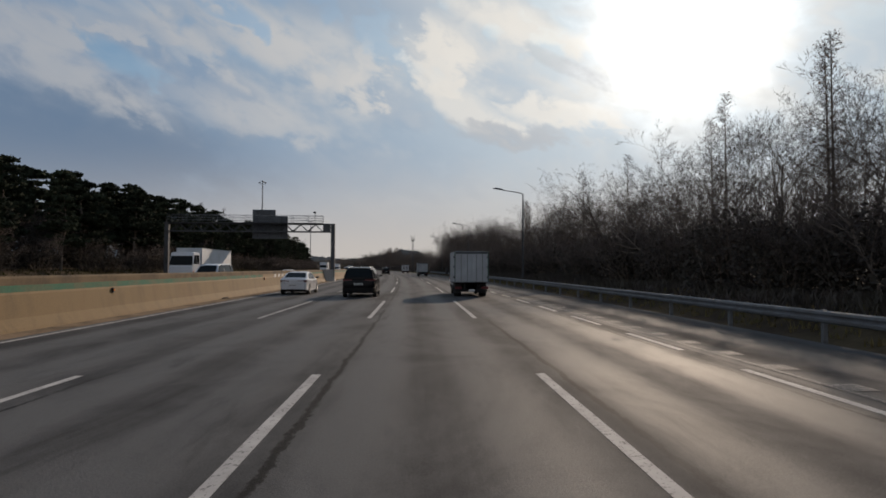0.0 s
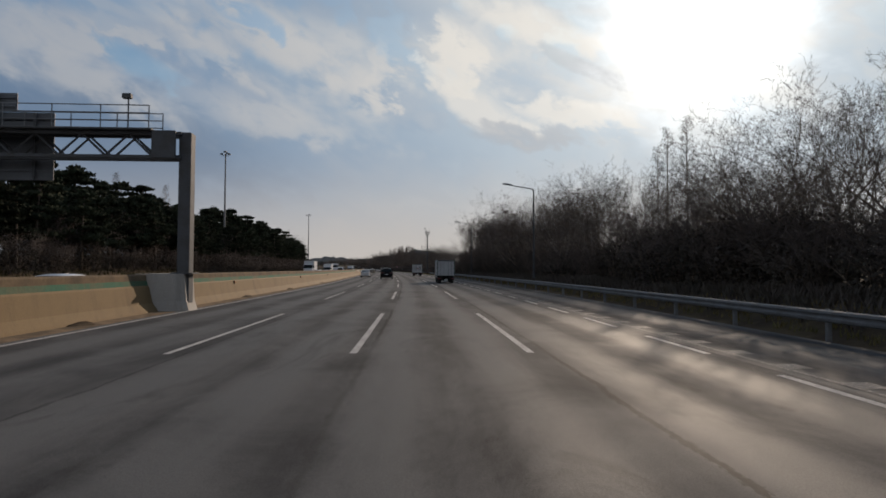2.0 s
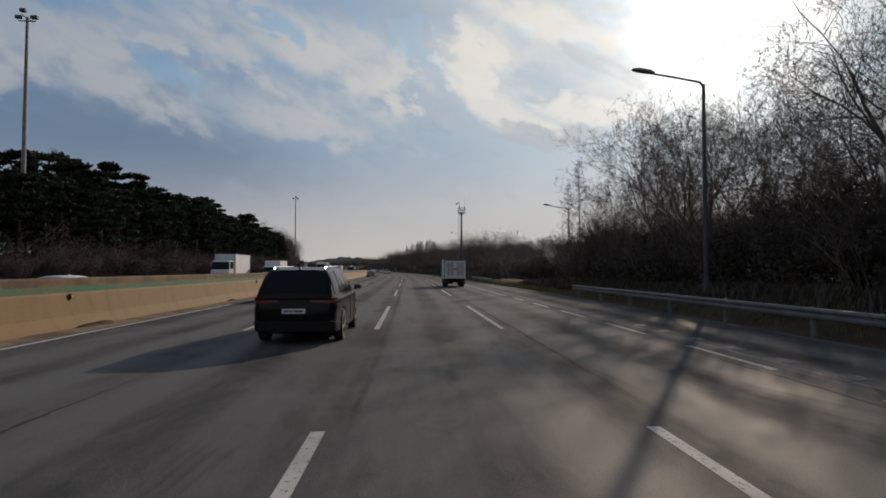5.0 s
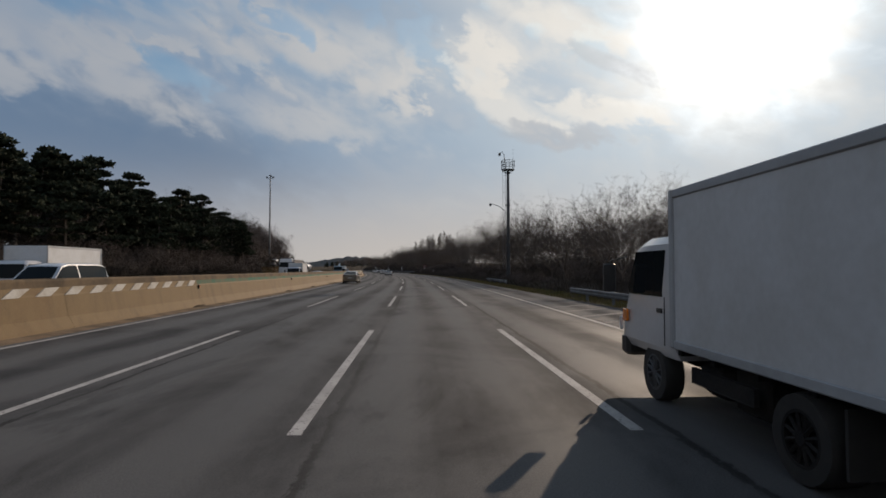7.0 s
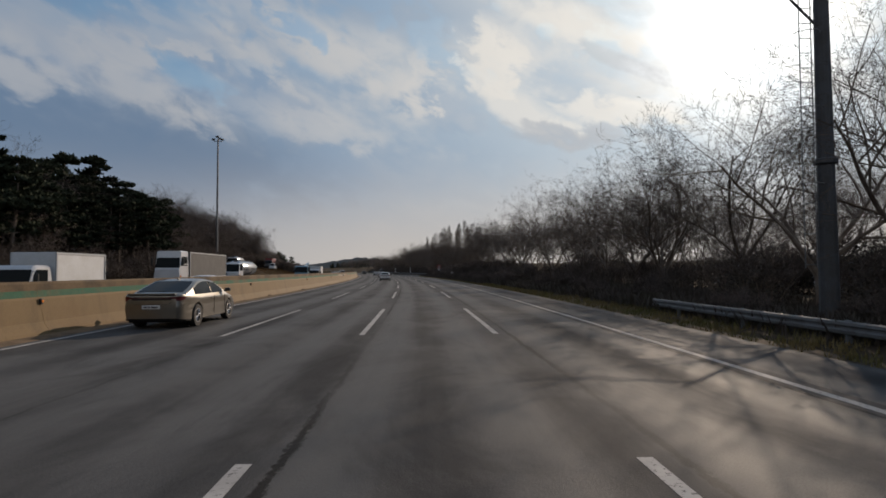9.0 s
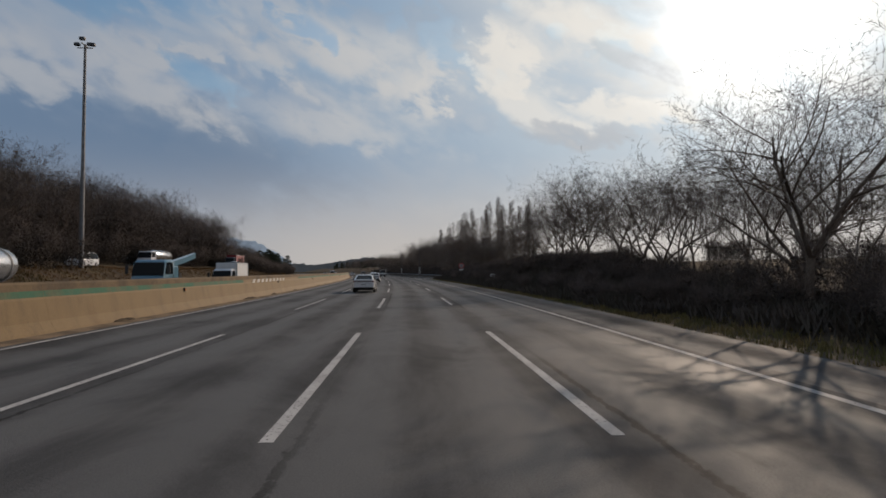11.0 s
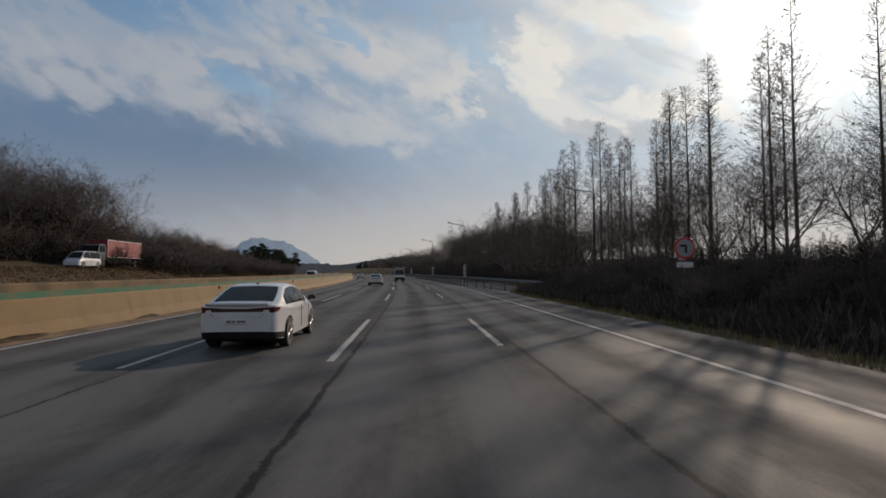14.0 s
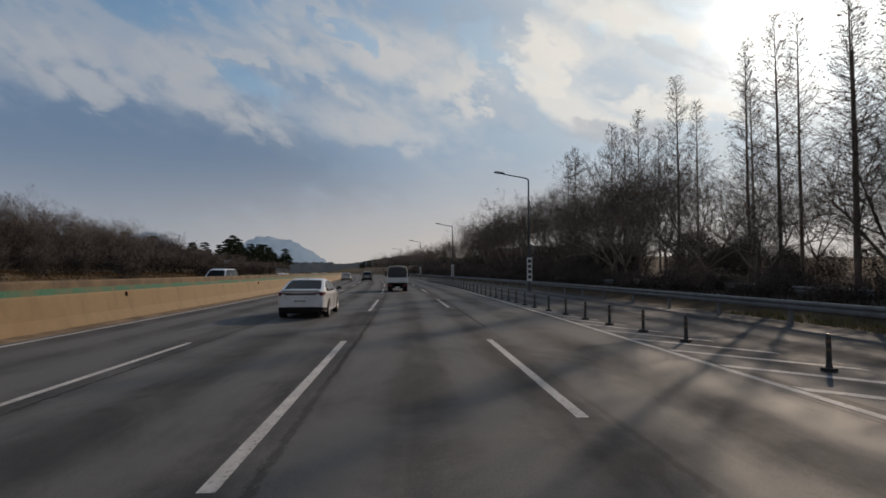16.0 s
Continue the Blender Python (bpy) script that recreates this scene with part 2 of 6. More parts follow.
def paint_material(name, color, worn):
    """Road paint, worn through to the asphalt in specks."""
    m = bpy.data.materials.new(name)
    m.use_nodes = True
    N = Nodes(m.node_tree)
    out = N.add("ShaderNodeOutputMaterial")
    uv = N.add("ShaderNodeTexCoord").outputs["Object"]
    chip = N.ramp(N.noise(uv, 15.0, 6.0, 0.72), 0.62 - worn, 0.70 - worn)
    dirt = N.ramp(N.noise(uv, 1.3, 4.0, 0.6), 0.3, 0.7)
    col = N.mix(dirt, color, tuple(c * 0.72 for c in color))
    col = N.mix(N.math("MULTIPLY", chip, 0.85), col, (0.09, 0.09, 0.09))
    b = N.add("ShaderNodeBsdfPrincipled", Roughness=0.75)
    N.put(b, "Specular IOR Level", 0.08)
    N.put(b, "Base Color", col)
    N.put(out, "Surface", b.outputs[0])
    return m


def concrete_material(name, color, stain, rust):
    """Cast concrete with streaks running down, rust stains and grime near the foot."""
    m = bpy.data.materials.new(name)
    m.use_nodes = True
    N = Nodes(m.node_tree)
    out = N.add("ShaderNodeOutputMaterial")
    co = N.add("ShaderNodeTexCoord").outputs["Object"]
    drip = N.noise(N.scaled(co, 1.6, 1.6, 0.25), 1.0, 6.0, 0.65)
    blot = N.noise(co, 0.5, 5.0, 0.6, 0.5)
    col = N.mix(N.math("MULTIPLY", N.ramp(drip, 0.46, 0.72), 0.7), color, stain)
    col = N.mix(N.math("MULTIPLY", N.ramp(blot, 0.52, 0.75), 0.6), col, rust)
    g = N.ramp(N.noise(co, 28.0, 4.0, 0.6), 0.25, 0.75, 0.86, 1.12)
    gc = N.add("ShaderNodeCombineColor", Red=g, Green=g, Blue=g).outputs[0]
    col = N.mix(1.0, col, gc, "MULTIPLY")
    b = N.add("ShaderNodeBsdfPrincipled", Roughness=0.85)
    N.put(b, "Base Color", col)
    N.put(b, "Normal", N.add("ShaderNodeBump", Strength=0.3, Distance=0.02, Height=N.noise(co, 22.0, 4.0, 0.6)).outputs[0])
    N.put(out, "Surface", b.outputs[0])
    return m


def glass_material(name, tint, rough=0.03):
    m = bpy.data.materials.new(name)
    m.use_nodes = True
    N = Nodes(m.node_tree)
    out = N.add("ShaderNodeOutputMaterial")
    b = N.add("ShaderNodeBsdfPrincipled", Roughness=rough)
    N.put(b, "Base Color", (*tint, 1)), N.put(b, "Specular IOR Level", 0.045)
    N.put(out, "Surface", b.outputs[0])
    return m


M_ASPHALT = asphalt_material("asphalt", (0.0355, 0.0366, 0.0385), (0.099, 0.0985, 0.098), 0.74, 0.06)
M_ASPHALT2 = asphalt_material("old asphalt", (0.034, 0.035, 0.037), (0.098, 0.099, 0.101), 0.85, 0.05)
M_PAINT = paint_material("white road paint", (0.43, 0.422, 0.41), 0.075)
M_HATCH = material("barrier hatch paint", (0.44, 0.425, 0.39), 0.8, spots=(0.30, 0.27, 0.22), scale=1.6, amount=0.7, spec=0.1)
M_PAINT_OLD = paint_material("worn road paint", (0.25, 0.247, 0.24), 0.20)
M_TAR = material("tar", (0.024, 0.023, 0.022), 0.9, spots=(0.055, 0.053, 0.05), scale=1.2, amount=1.0, bump=0.3, spec=0.1)
M_CONCRETE = concrete_material("barrier concrete", (0.158, 0.104, 0.044), (0.102, 0.068, 0.031), (0.135, 0.080, 0.031))
M_CONCRETE_PALE = concrete_material("pale concrete", (0.34, 0.32, 0.29), (0.22, 0.205, 0.18), (0.33, 0.27, 0.2))
M_GREEN = material("green stripe", (0.024, 0.098, 0.060), 0.8, spots=(0.085, 0.088, 0.050), scale=0.8, amount=0.9, spec=0.2)
M_DUST = material("tan road dust", (0.21, 0.155, 0.105), 0.95, spots=(0.10, 0.080, 0.060), scale=0.9, amount=0.9, bump=0.4, bump_scale=12.0, spec=0.04)
M_DIRT = material("road dirt", (0.055, 0.042, 0.030), 0.95, spots=(0.10, 0.078, 0.055), scale=2.5, amount=0.8, bump=0.6, spec=0.05)
M_GRIME = material("grime", (0.135, 0.098, 0.060), 0.9, spots=(0.070, 0.054, 0.038), scale=0.9, amount=0.9, spec=0.2)
M_GROUND = material("dry ground", (0.060, 0.046, 0.034), 0.95, spots=(0.095, 0.074, 0.045), scale=0.35, amount=0.9, bump=0.6, bump_scale=3.0, spec=0.03)
M_GRASS = material("dry grass", (0.17, 0.13, 0.06), 0.9, spots=(0.09, 0.095, 0.035), scale=0.4, amount=0.8, random=0.2, spec=0.05)
M_GRASS_GREEN = material("rough green grass", (0.030, 0.040, 0.012), 0.9, spots=(0.060, 0.046, 0.018), scale=0.12, amount=0.8, spec=0.02)
M_BANK = material("russet grass", (0.15, 0.085, 0.036), 0.9, spots=(0.085, 0.060, 0.028), scale=0.15, amount=0.9, spec=0.03)
M_VERGE = material("trodden verge", (0.10, 0.080, 0.058), 0.95, spots=(0.055, 0.046, 0.036), scale=0.5, amount=0.9, bump=0.6, bump_scale=4.0, spec=0.05)
M_BARK = material("bark", (0.11, 0.088, 0.072), 0.9, spots=(0.18, 0.155, 0.13), scale=2.0, amount=0.8, bump=0.5, bump_scale=14.0, random=0.25, spec=0.1)
M_TWIG = material("twigs", (0.090, 0.076, 0.071), 0.85, spots=(0.12, 0.098, 0.088), scale=0.6, amount=0.8, random=0.3, spec=0.08)
M_NEEDLE = material("pine needles", (0.026, 0.033, 0.021), 0.8, spots=(0.040, 0.045, 0.027), scale=0.5, amount=0.8, random=0.35, spec=0.06)
M_LEAF_DRY = material("dry leaves", (0.17, 0.085, 0.04), 0.85, spots=(0.09, 0.05, 0.03), scale=1.2, amount=0.8, random=0.25, spec=0.06)
M_SHRUB = material("shrub", (0.070, 0.060, 0.054), 0.9, spots=(0.064, 0.060, 0.048), scale=0.5, amount=0.8, random=0.25, spec=0.04)
M_STEEL = material("galvanised steel", (0.15, 0.158, 0.168), 0.65, 0.2, spots=(0.10, 0.098, 0.095), scale=2.5, amount=0.7)
M_STEEL_DARK = material("weathered steel", (0.070, 0.075, 0.083), 0.65, 0.1, spots=(0.055, 0.054, 0.053), scale=2.0, amount=0.7, spec=0.3)
M_DARK = material("black plastic", (0.015, 0.015, 0.016), 0.5, spots=(0.03, 0.03, 0.03), scale=6.0)
M_SIGN_BACK = material("sign back", (0.10, 0.11, 0.125), 0.6, 0.3, spots=(0.075, 0.08, 0.09), scale=1.0)
M_RUBBER = material("rubber", (0.016, 0.016, 0.016), 0.8, spots=(0.03, 0.028, 0.026), scale=6.0)
M_GLASS = glass_material("car glass", (0.012, 0.015, 0.017))
M_RED = material("red lens", (0.09, 0.005, 0.008), 0.3, spots=(0.05, 0.004, 0.005), scale=8.0)
M_RED_SIGN = material("red sign paint", (0.42, 0.03, 0.03), 0.5, spots=(0.33, 0.03, 0.03), scale=4.0)
M_AMBER = material("amber lens", (0.75, 0.22, 0.02), 0.25, spots=(0.6, 0.15, 0.02), scale=8.0, coat=0.5)
M_CLEAR = material("clear lens", (0.62, 0.63, 0.65), 0.12, spots=(0.4, 0.41, 0.43), scale=12.0, coat=0.6)
M_CHROME = material("chrome", (0.55, 0.56, 0.57), 0.18, 1.0, spots=(0.4, 0.4, 0.41), scale=4.0)
M_PLATE = material("number plate", (0.50, 0.51, 0.50), 0.45, spots=(0.5, 0.5, 0.49), scale=4.0)
M_ALLOY = material("alloy", (0.42, 0.42, 0.43), 0.35, 0.85, spots=(0.3, 0.3, 0.3), scale=6.0)


# ---- mesh helpers ----
def mesh(name, verts, faces, mats, index=None, smooth=False):
    me = bpy.data.meshes.new(name)
    me.from_pydata([tuple(v) for v in verts], [], faces)
    for m in mats if isinstance(mats, (list, tuple)) else [mats]:
        me.materials.append(m)
    if index is not None:
        me.polygons.foreach_set("material_index", np.array(index, dtype=np.int32))
    if smooth:
        me.polygons.foreach_set("use_smooth", np.ones(len(me.polygons), dtype=bool))
    me.update()
    return me


def thing(name, label, category, m=None, group="", kind=""):
    """An empty at the base of a thing with parts."""
    ob = new(name)
    ob.empty_display_size = 0.2
    if m is not None:
        ob.matrix_basis = m
    return tagged(ob, label, category, group, kind)


def part(name, data, parent, label="", m=None):
    ob = new(name, data)
    ob.parent = parent
    if m is not None:
        ob.matrix_basis = m
    if label:
        ob["label"] = label
    return ob


class Build:
    """Collects simple solids into one mesh."""

    def __init__(self):
        self.v, self.f, self.i = [], [], []

    def add(self, verts, faces, mat=0):
        n = len(self.v)
        self.v += [tuple(p) for p in verts]
        self.f += [tuple(n + k for k in q) for q in faces]
        self.i += [mat] * len(faces)
        return self

    def box(self, x0, y0, z0, x1, y1, z1, mat=0, c=0.0):
        """A box; c bevels its upright and level edges by stepping in its ends."""
        if c <= 0:
            v = [(x, y, z) for z in (z0, z1) for y in (y0, y1) for x in (x0, x1)]
            f = [(0, 2, 3, 1), (4, 5, 7, 6), (0, 1, 5, 4), (2, 6, 7, 3), (0, 4, 6, 2), (1, 3, 7, 5)]
            return self.add(v, f, mat)
        rings = []
        for z, d in ((z0, c), (z0 + c, 0), (z1 - c, 0), (z1, c)):
            a, b, e, g = x0 + d, x1 - d, y0 + d, y1 - d
            rings.append([(a + c, e, z), (b - c, e, z), (b, e + c, z), (b, g - c, z), (b - c, g, z), (a + c, g, z), (a, g - c, z), (a, e + c, z)])
        return self.loft(rings, mat)

    def loft(self, rings, mat=0, caps=True):
        n = len(rings[0])
        v = [p for r in rings for p in r]
        f = []
        for k in range(len(rings) - 1):
            for j in range(n):
                a, b = k * n + j, k * n + (j + 1) % n
                f.append((a, b, b + n, a + n))
        if caps:
            f.append(tuple(reversed(range(n))))
            f.append(tuple(range((len(rings) - 1) * n, len(rings) * n)))
        return self.add(v, f, mat)

    def tube(self, pts, radii, sides=6, mat=0, caps=True):
        pts = [Vector(p) for p in pts]
        if not isinstance(radii, (list, tuple)):
            radii = [radii] * len(pts)
        rings = []
        for k, p in enumerate(pts):
            d = (pts[min(k + 1, len(pts) - 1)] - pts[max(k - 1, 0)]).normalized()
            a = d.orthogonal().normalized() if abs(d.z) > 0.9 else d.cross(Vector((0, 0, 1))).normalized()
            if abs(d.z) > 0.9:
                a = (Vector((1, 0, 0)) - d * d.x).normalized()
            b = d.cross(a)
            rings.append([p + (a * math.cos(q) + b * math.sin(q)) * radii[k] for q in [2 * math.pi * j / sides for j in range(sides)]])
        return self.loft(rings, mat, caps)

    def disc(self, c, axis, r0, r1, w, sides=20, mat=0):
        """A ring (or a disc where r0 is 0) of thickness w about axis 'x', 'y' or 'z'."""
        def pt(r, q, h):
            a, b = r * math.cos(q), r * math.sin(q)
            o = {"x": (h, a, b), "y": (a, h, b), "z": (a, b, h)}[axis]
            return (c[0] + o[0], c[1] + o[1], c[2] + o[2])
        q = [2 * math.pi * k / sides for k in range(sides)]
        if r0 <= 0:
            return self.loft([[pt(r1 * 0.9, k, -w / 2) for k in q], [pt(r1, k, -w / 2 * 0.7) for k in q], [pt(r1, k, w / 2 * 0.7) for k in q], [pt(r1 * 0.9, k, w / 2) for k in q]], mat)
        rings = [[pt(r0, k, -w / 2) for k in q], [pt(r1 * 0.96, k, -w / 2) for k in q], [pt(r1, k, -w / 2 * 0.7) for k in q], [pt(r1, k, w / 2 * 0.7) for k in q], [pt(r1 * 0.96, k, w / 2) for k in q], [pt(r0, k, w / 2) for k in q]]
        n = len(q)
        v = [p for r in rings for p in r]
        f = [(k * n + j, k * n + (j + 1) % n, ((k + 1) % 6) * n + (j + 1) % n, ((k + 1) % 6) * n + j) for k in range(6) for j in range(n)]
        return self.add(v, f, mat)

    def done(self, name, mats, smooth=False):
        return mesh(name, self.v, self.f, mats, self.i, smooth)


def strip_mesh(name, stations, us, zs, mats, index=None, uv=False):
    """A sheet swept along the road: the profile (us, zs) at every station."""
    v, f = [], []
    n = len(us)
    for s in stations:
        v += [R(s, u, z) for u, z in zip(us, zs)]
    for k in range(len(stations) - 1):
        for j in range(n - 1):
            f.append((k * n + j, k * n + j + 1, (k + 1) * n + j + 1, (k + 1) * n + j))
    idx = None if index is None else [index[j] for k in range(len(stations) - 1) for j in range(n - 1)]
    me = mesh(name, v, f, mats, idx)
    if uv:
        layer = me.uv_layers.new(name="UVMap")
        co = [(u, s) for s in stations for u in us]
        data = np.array([co[l.vertex_index] for l in me.loops], dtype=np.float32)
        layer.data.foreach_set("uv", data.ravel())
    return me


def span(a, b, step):
    n = max(1, round((b - a) / step))
    return [a + (b - a) * k / n for k in range(n + 1)]


# ---- ground ----
def sm(a, b, x):
    t = min(1.0, max(0.0, (x - a) / (b - a)))
    return t * t * (3 - 2 * t)


def edge_right(s):
    """Outer edge of the pavement on our side."""
    return 9.1 - 1.6 * sm(150, 235, s) + 5.0 * sm(392, 412, s)


def height(s, u):
    """Height of the land beside the road."""
    if u < 0:
        h = -0.06 if u > -29 else 0
        if u <= -29:
            h = -0.06 + 1.6 * sm(-30, -39, u) + 0.8 * sm(-41, -46, u) + 2.0 * sm(-45, -80, u) + 10 * sm(-150, -700, u) + 0.9 * sm(-30, -37, u) * sm(296, 330, s) * (1 - sm(432, 470, s))
            h += 0.5 * noise.noise((s * 0.06, u * 0.08, 3)) * sm(-31, -38, u)
        return h
    e = edge_right(s)
    h = -0.06
    if u > e:
        near = 0.7 * sm(e + 0.4, e + 2.5, u) * (1 - sm(150, 190, s))
        bank = (1.2 * (1 - sm(372, 396, s)) + 1.1 * (1 - sm(338, 362, s))) * sm(e + 1.2, 15.5, u) * sm(296, 322, s)
        flat = 0.25 * sm(e + 0.4, e + 3, u) * sm(165, 200, s)
        far = 1.6 * sm(e + 4, 26, u) * sm(395, 470, s) + 4 * sm(20, 60, u) * sm(440, 560, s) + 10 * sm(120, 700, u)
        h += near + bank + flat + far + 0.35 * noise.noise((s * 0.11, u * 0.13, 7)) * sm(e + 0.5, e + 4, u)
    return h


def make_ground():
    us = [-1500, -1000, -700, -450, -300, -200, -150, -120, -100, -90, -80, -72, -65, -60, -55, -50, -46, -43, -40, -38, -36, -34, -32, -30, -29, -11.0, 0, 6.5, 7.2, 7.6, 8.2, 8.8, 9.2, 9.6, 10, 10.5, 11, 11.6, 12.3, 13, 14, 15, 16, 17, 18, 19.5, 21, 23, 25, 28, 32, 36, 42, 50, 60, 75, 95, 120, 160, 220, 320, 500, 800, 1500]
    ss = [-1500, -900, -500, -300, -200, -150] + span(-110, 480, 4) + span(490, 700, 10)[1:] + [730, 770, 820, 880, 950, 1050, 1200, 1400, 1700, 2100, 2700, 3400, 4100]
    v, f = [], []
    n = len(us)
    for s in ss:
        v += [R(s, u, height(s, u)) for u in us]
    for k in range(len(ss) - 1):
        for j in range(n - 1):
            f.append((k * n + j, k * n + j + 1, (k + 1) * n + j + 1, (k + 1) * n + j))
    tagged(new("ground", mesh("ground", v, f, M_GROUND, smooth=True)), "dry brown winter earth and grass beside the road", "ground", kind="structure")


make_ground()

# ---- road ----
ST = [-1200, -700, -400, -250, -160] + span(-110, 700, 5) + span(720, 1000, 20) + [1100, 1250, 1450, 1700, 2000, 2400, 3000, 4000]


def make_roads():
    us = [-10.45, -9.6, -7.3, -5.5, -3.6, -1.8, 0, 1.8, 3.6, 5.5]
    road = tagged(new("road", strip_mesh("road", ST, us, [0] * len(us), M_ASPHALT, uv=True)), "worn grey asphalt motorway carriageway with wheel tracks", "road", kind="structure")
    # hard shoulder and slip lane beyond the edge line
    v, f, co = [], [], []
    for s in ST:
        e = edge_right(s)
        for k in range(4):
            u = 5.5 + (e - 5.5) * k / 3
            v.append(R(s, u, -0.003)), co.append((u + 60, s))
    for k in range(len(ST) - 1):
        for j in range(3):
            f.append((k * 4 + j, k * 4 + j + 1, k * 4 + j + 5, k * 4 + j + 4))
    me = mesh("shoulder", v, f, M_ASPHALT2)
    layer = me.uv_layers.new(name="UVMap")
    layer.data.foreach_set("uv", np.array([co[l.vertex_index] for l in me.loops], dtype=np.float32).ravel())
    tagged(new("hard_shoulder", me), "paler grey asphalt hard shoulder", "road", kind="structure")
    us = [-29, -26, -22.5, -18.9, -15.3, -12, -11.15]
    tagged(new("opposite_road", strip_mesh("opposite", ST, us, [0] * len(us), M_ASPHALT, uv=True)), "grey asphalt carriageway of the oncoming traffic", "road", kind="structure")


make_roads()


def line_piece(s0, s1, u, w, z=0.004, step=2.5):
    """A painted line from s0 to s1, about u."""
    v, f = [], []
    ss = span(s0, s1, step)
    for s in ss:
        v += [R(s, u - w / 2, z), R(s, u + w / 2, z)]
    for k in range(len(ss) - 1):
        f.append((2 * k, 2 * k + 1, 2 * k + 3, 2 * k + 2))
    return v, f


DASH0 = 9.1   # far end of a dash


def dash_ends():
    """Stations of the dashes: ten metres of paint, ten of gap."""
    k = -8
    while True:
        far = DASH0 + 20 * k + (3.0 if k >= 19 else 0.0)
        if far > 1100:
            return
        yield far - 10, far
        k += 1


def make_markings():
    for u, w, short in ((-1.775, 0.15, 0.5), (1.785, 0.15, 2.5), (-5.42, 0.13, 0.0)):
        root = thing("lane_line", "worn white lane dashes", "road marking", kind="structure")
        for a, b in dash_ends():
            v, f = line_piece(a + (short if a > 290 else 0.0), b, u, w)
            part("dash", mesh("dash", v, f, M_PAINT), root)
    v, f = line_piece(-300, 1500, -9.42, 0.15, step=4)
    tagged(new("edge_line", mesh("edge", v, f, M_PAINT)), "continuous white line beside the median barrier", "road marking", kind="structure")
    v, f = line_piece(160, 1500, 5.22, 0.15, step=4)
    tagged(new("edge_line", mesh("edge", v, f, M_PAINT)), "continuous white line at the hard shoulder", "road marking", kind="structure")
    v, f = line_piece(-200, 165, 5.78, 0.11, step=4)
    tagged(new("edge_line", mesh("edge", v, f, M_PAINT_OLD)), "thin white line along the slip lane", "road marking", kind="structure")
    root = thing("lane_line", "short white dashes beside the slip lane", "road marking", kind="structure")
    s = -61.9
    while s < 165:
        v, f = line_piece(s, s + 3.0, 5.30, 0.15)
        part("dash", mesh("dash", v, f, M_PAINT), root)
        s += 5.25
    root = thing("lane_line", "row of short worn white blocks on the slip lane", "road marking", kind="structure")
    s = -60
    while s < 165:
        v, f = line_piece(s, s + 0.5, 6.05, 0.42)
        part("block", mesh("block", v, f, M_PAINT_OLD), root)
        s += 1.65
    for u in (-15.3, -18.9, -22.5):
        v, f = [], []
        for a, b in dash_ends():
            v2, f2 = line_piece(a, b, u, 0.15)
            f += [tuple(len(v) + i for i in q) for q in f2]
            v += v2
        tagged(new("lane_line", mesh("far dashes", v, f, M_PAINT)), "white lane dashes of the oncoming carriageway", "road marking", kind="structure")
    v, f = line_piece(-300, 1500, -26, 0.15, step=4)
    tagged(new("edge_line", mesh("edge", v, f, M_PAINT)), "white edge line of the oncoming carriageway", "road marking", kind="structure")


make_markings()


def make_verge():
    """Trodden tan strip beside the pavement."""
    v, f = [], []
    ss = span(196, 399, 2.5)
    for s in ss:
        e = edge_right(s)
        w = 0.7 + 0.6 * noise.noise((s * 0.07, 2, 0))
        v += [R(s, e + w * k / 3 - 0.05, height(s, e + w * k / 3) + 0.03) for k in range(4)]
    for k in range(len(ss) - 1):
        f += [(k * 4 + j, k * 4 + j + 1, k * 4 + j + 5, k * 4 + j + 4) for j in range(3)]
    tagged(new("verge", mesh("verge", v, f, M_VERGE, smooth=True)), "trodden tan earth verge beside the pavement", "verge", kind="structure")


make_verge()


# ---- median barrier ----
BAR_U = [-10.30, -10.34, -10.50, -10.62, -10.66, -10.70, -10.72, -10.76, -10.96, -11.00, -11.06, -11.16]
BAR_Z = [0.0, 0.10, 0.36, 0.96, 1.02, 1.20, 1.38, 1.44, 1.44, 1.38, 0.36, 0.0]
HATCHED = [(43, 60), (185, 199), (312, 323)]


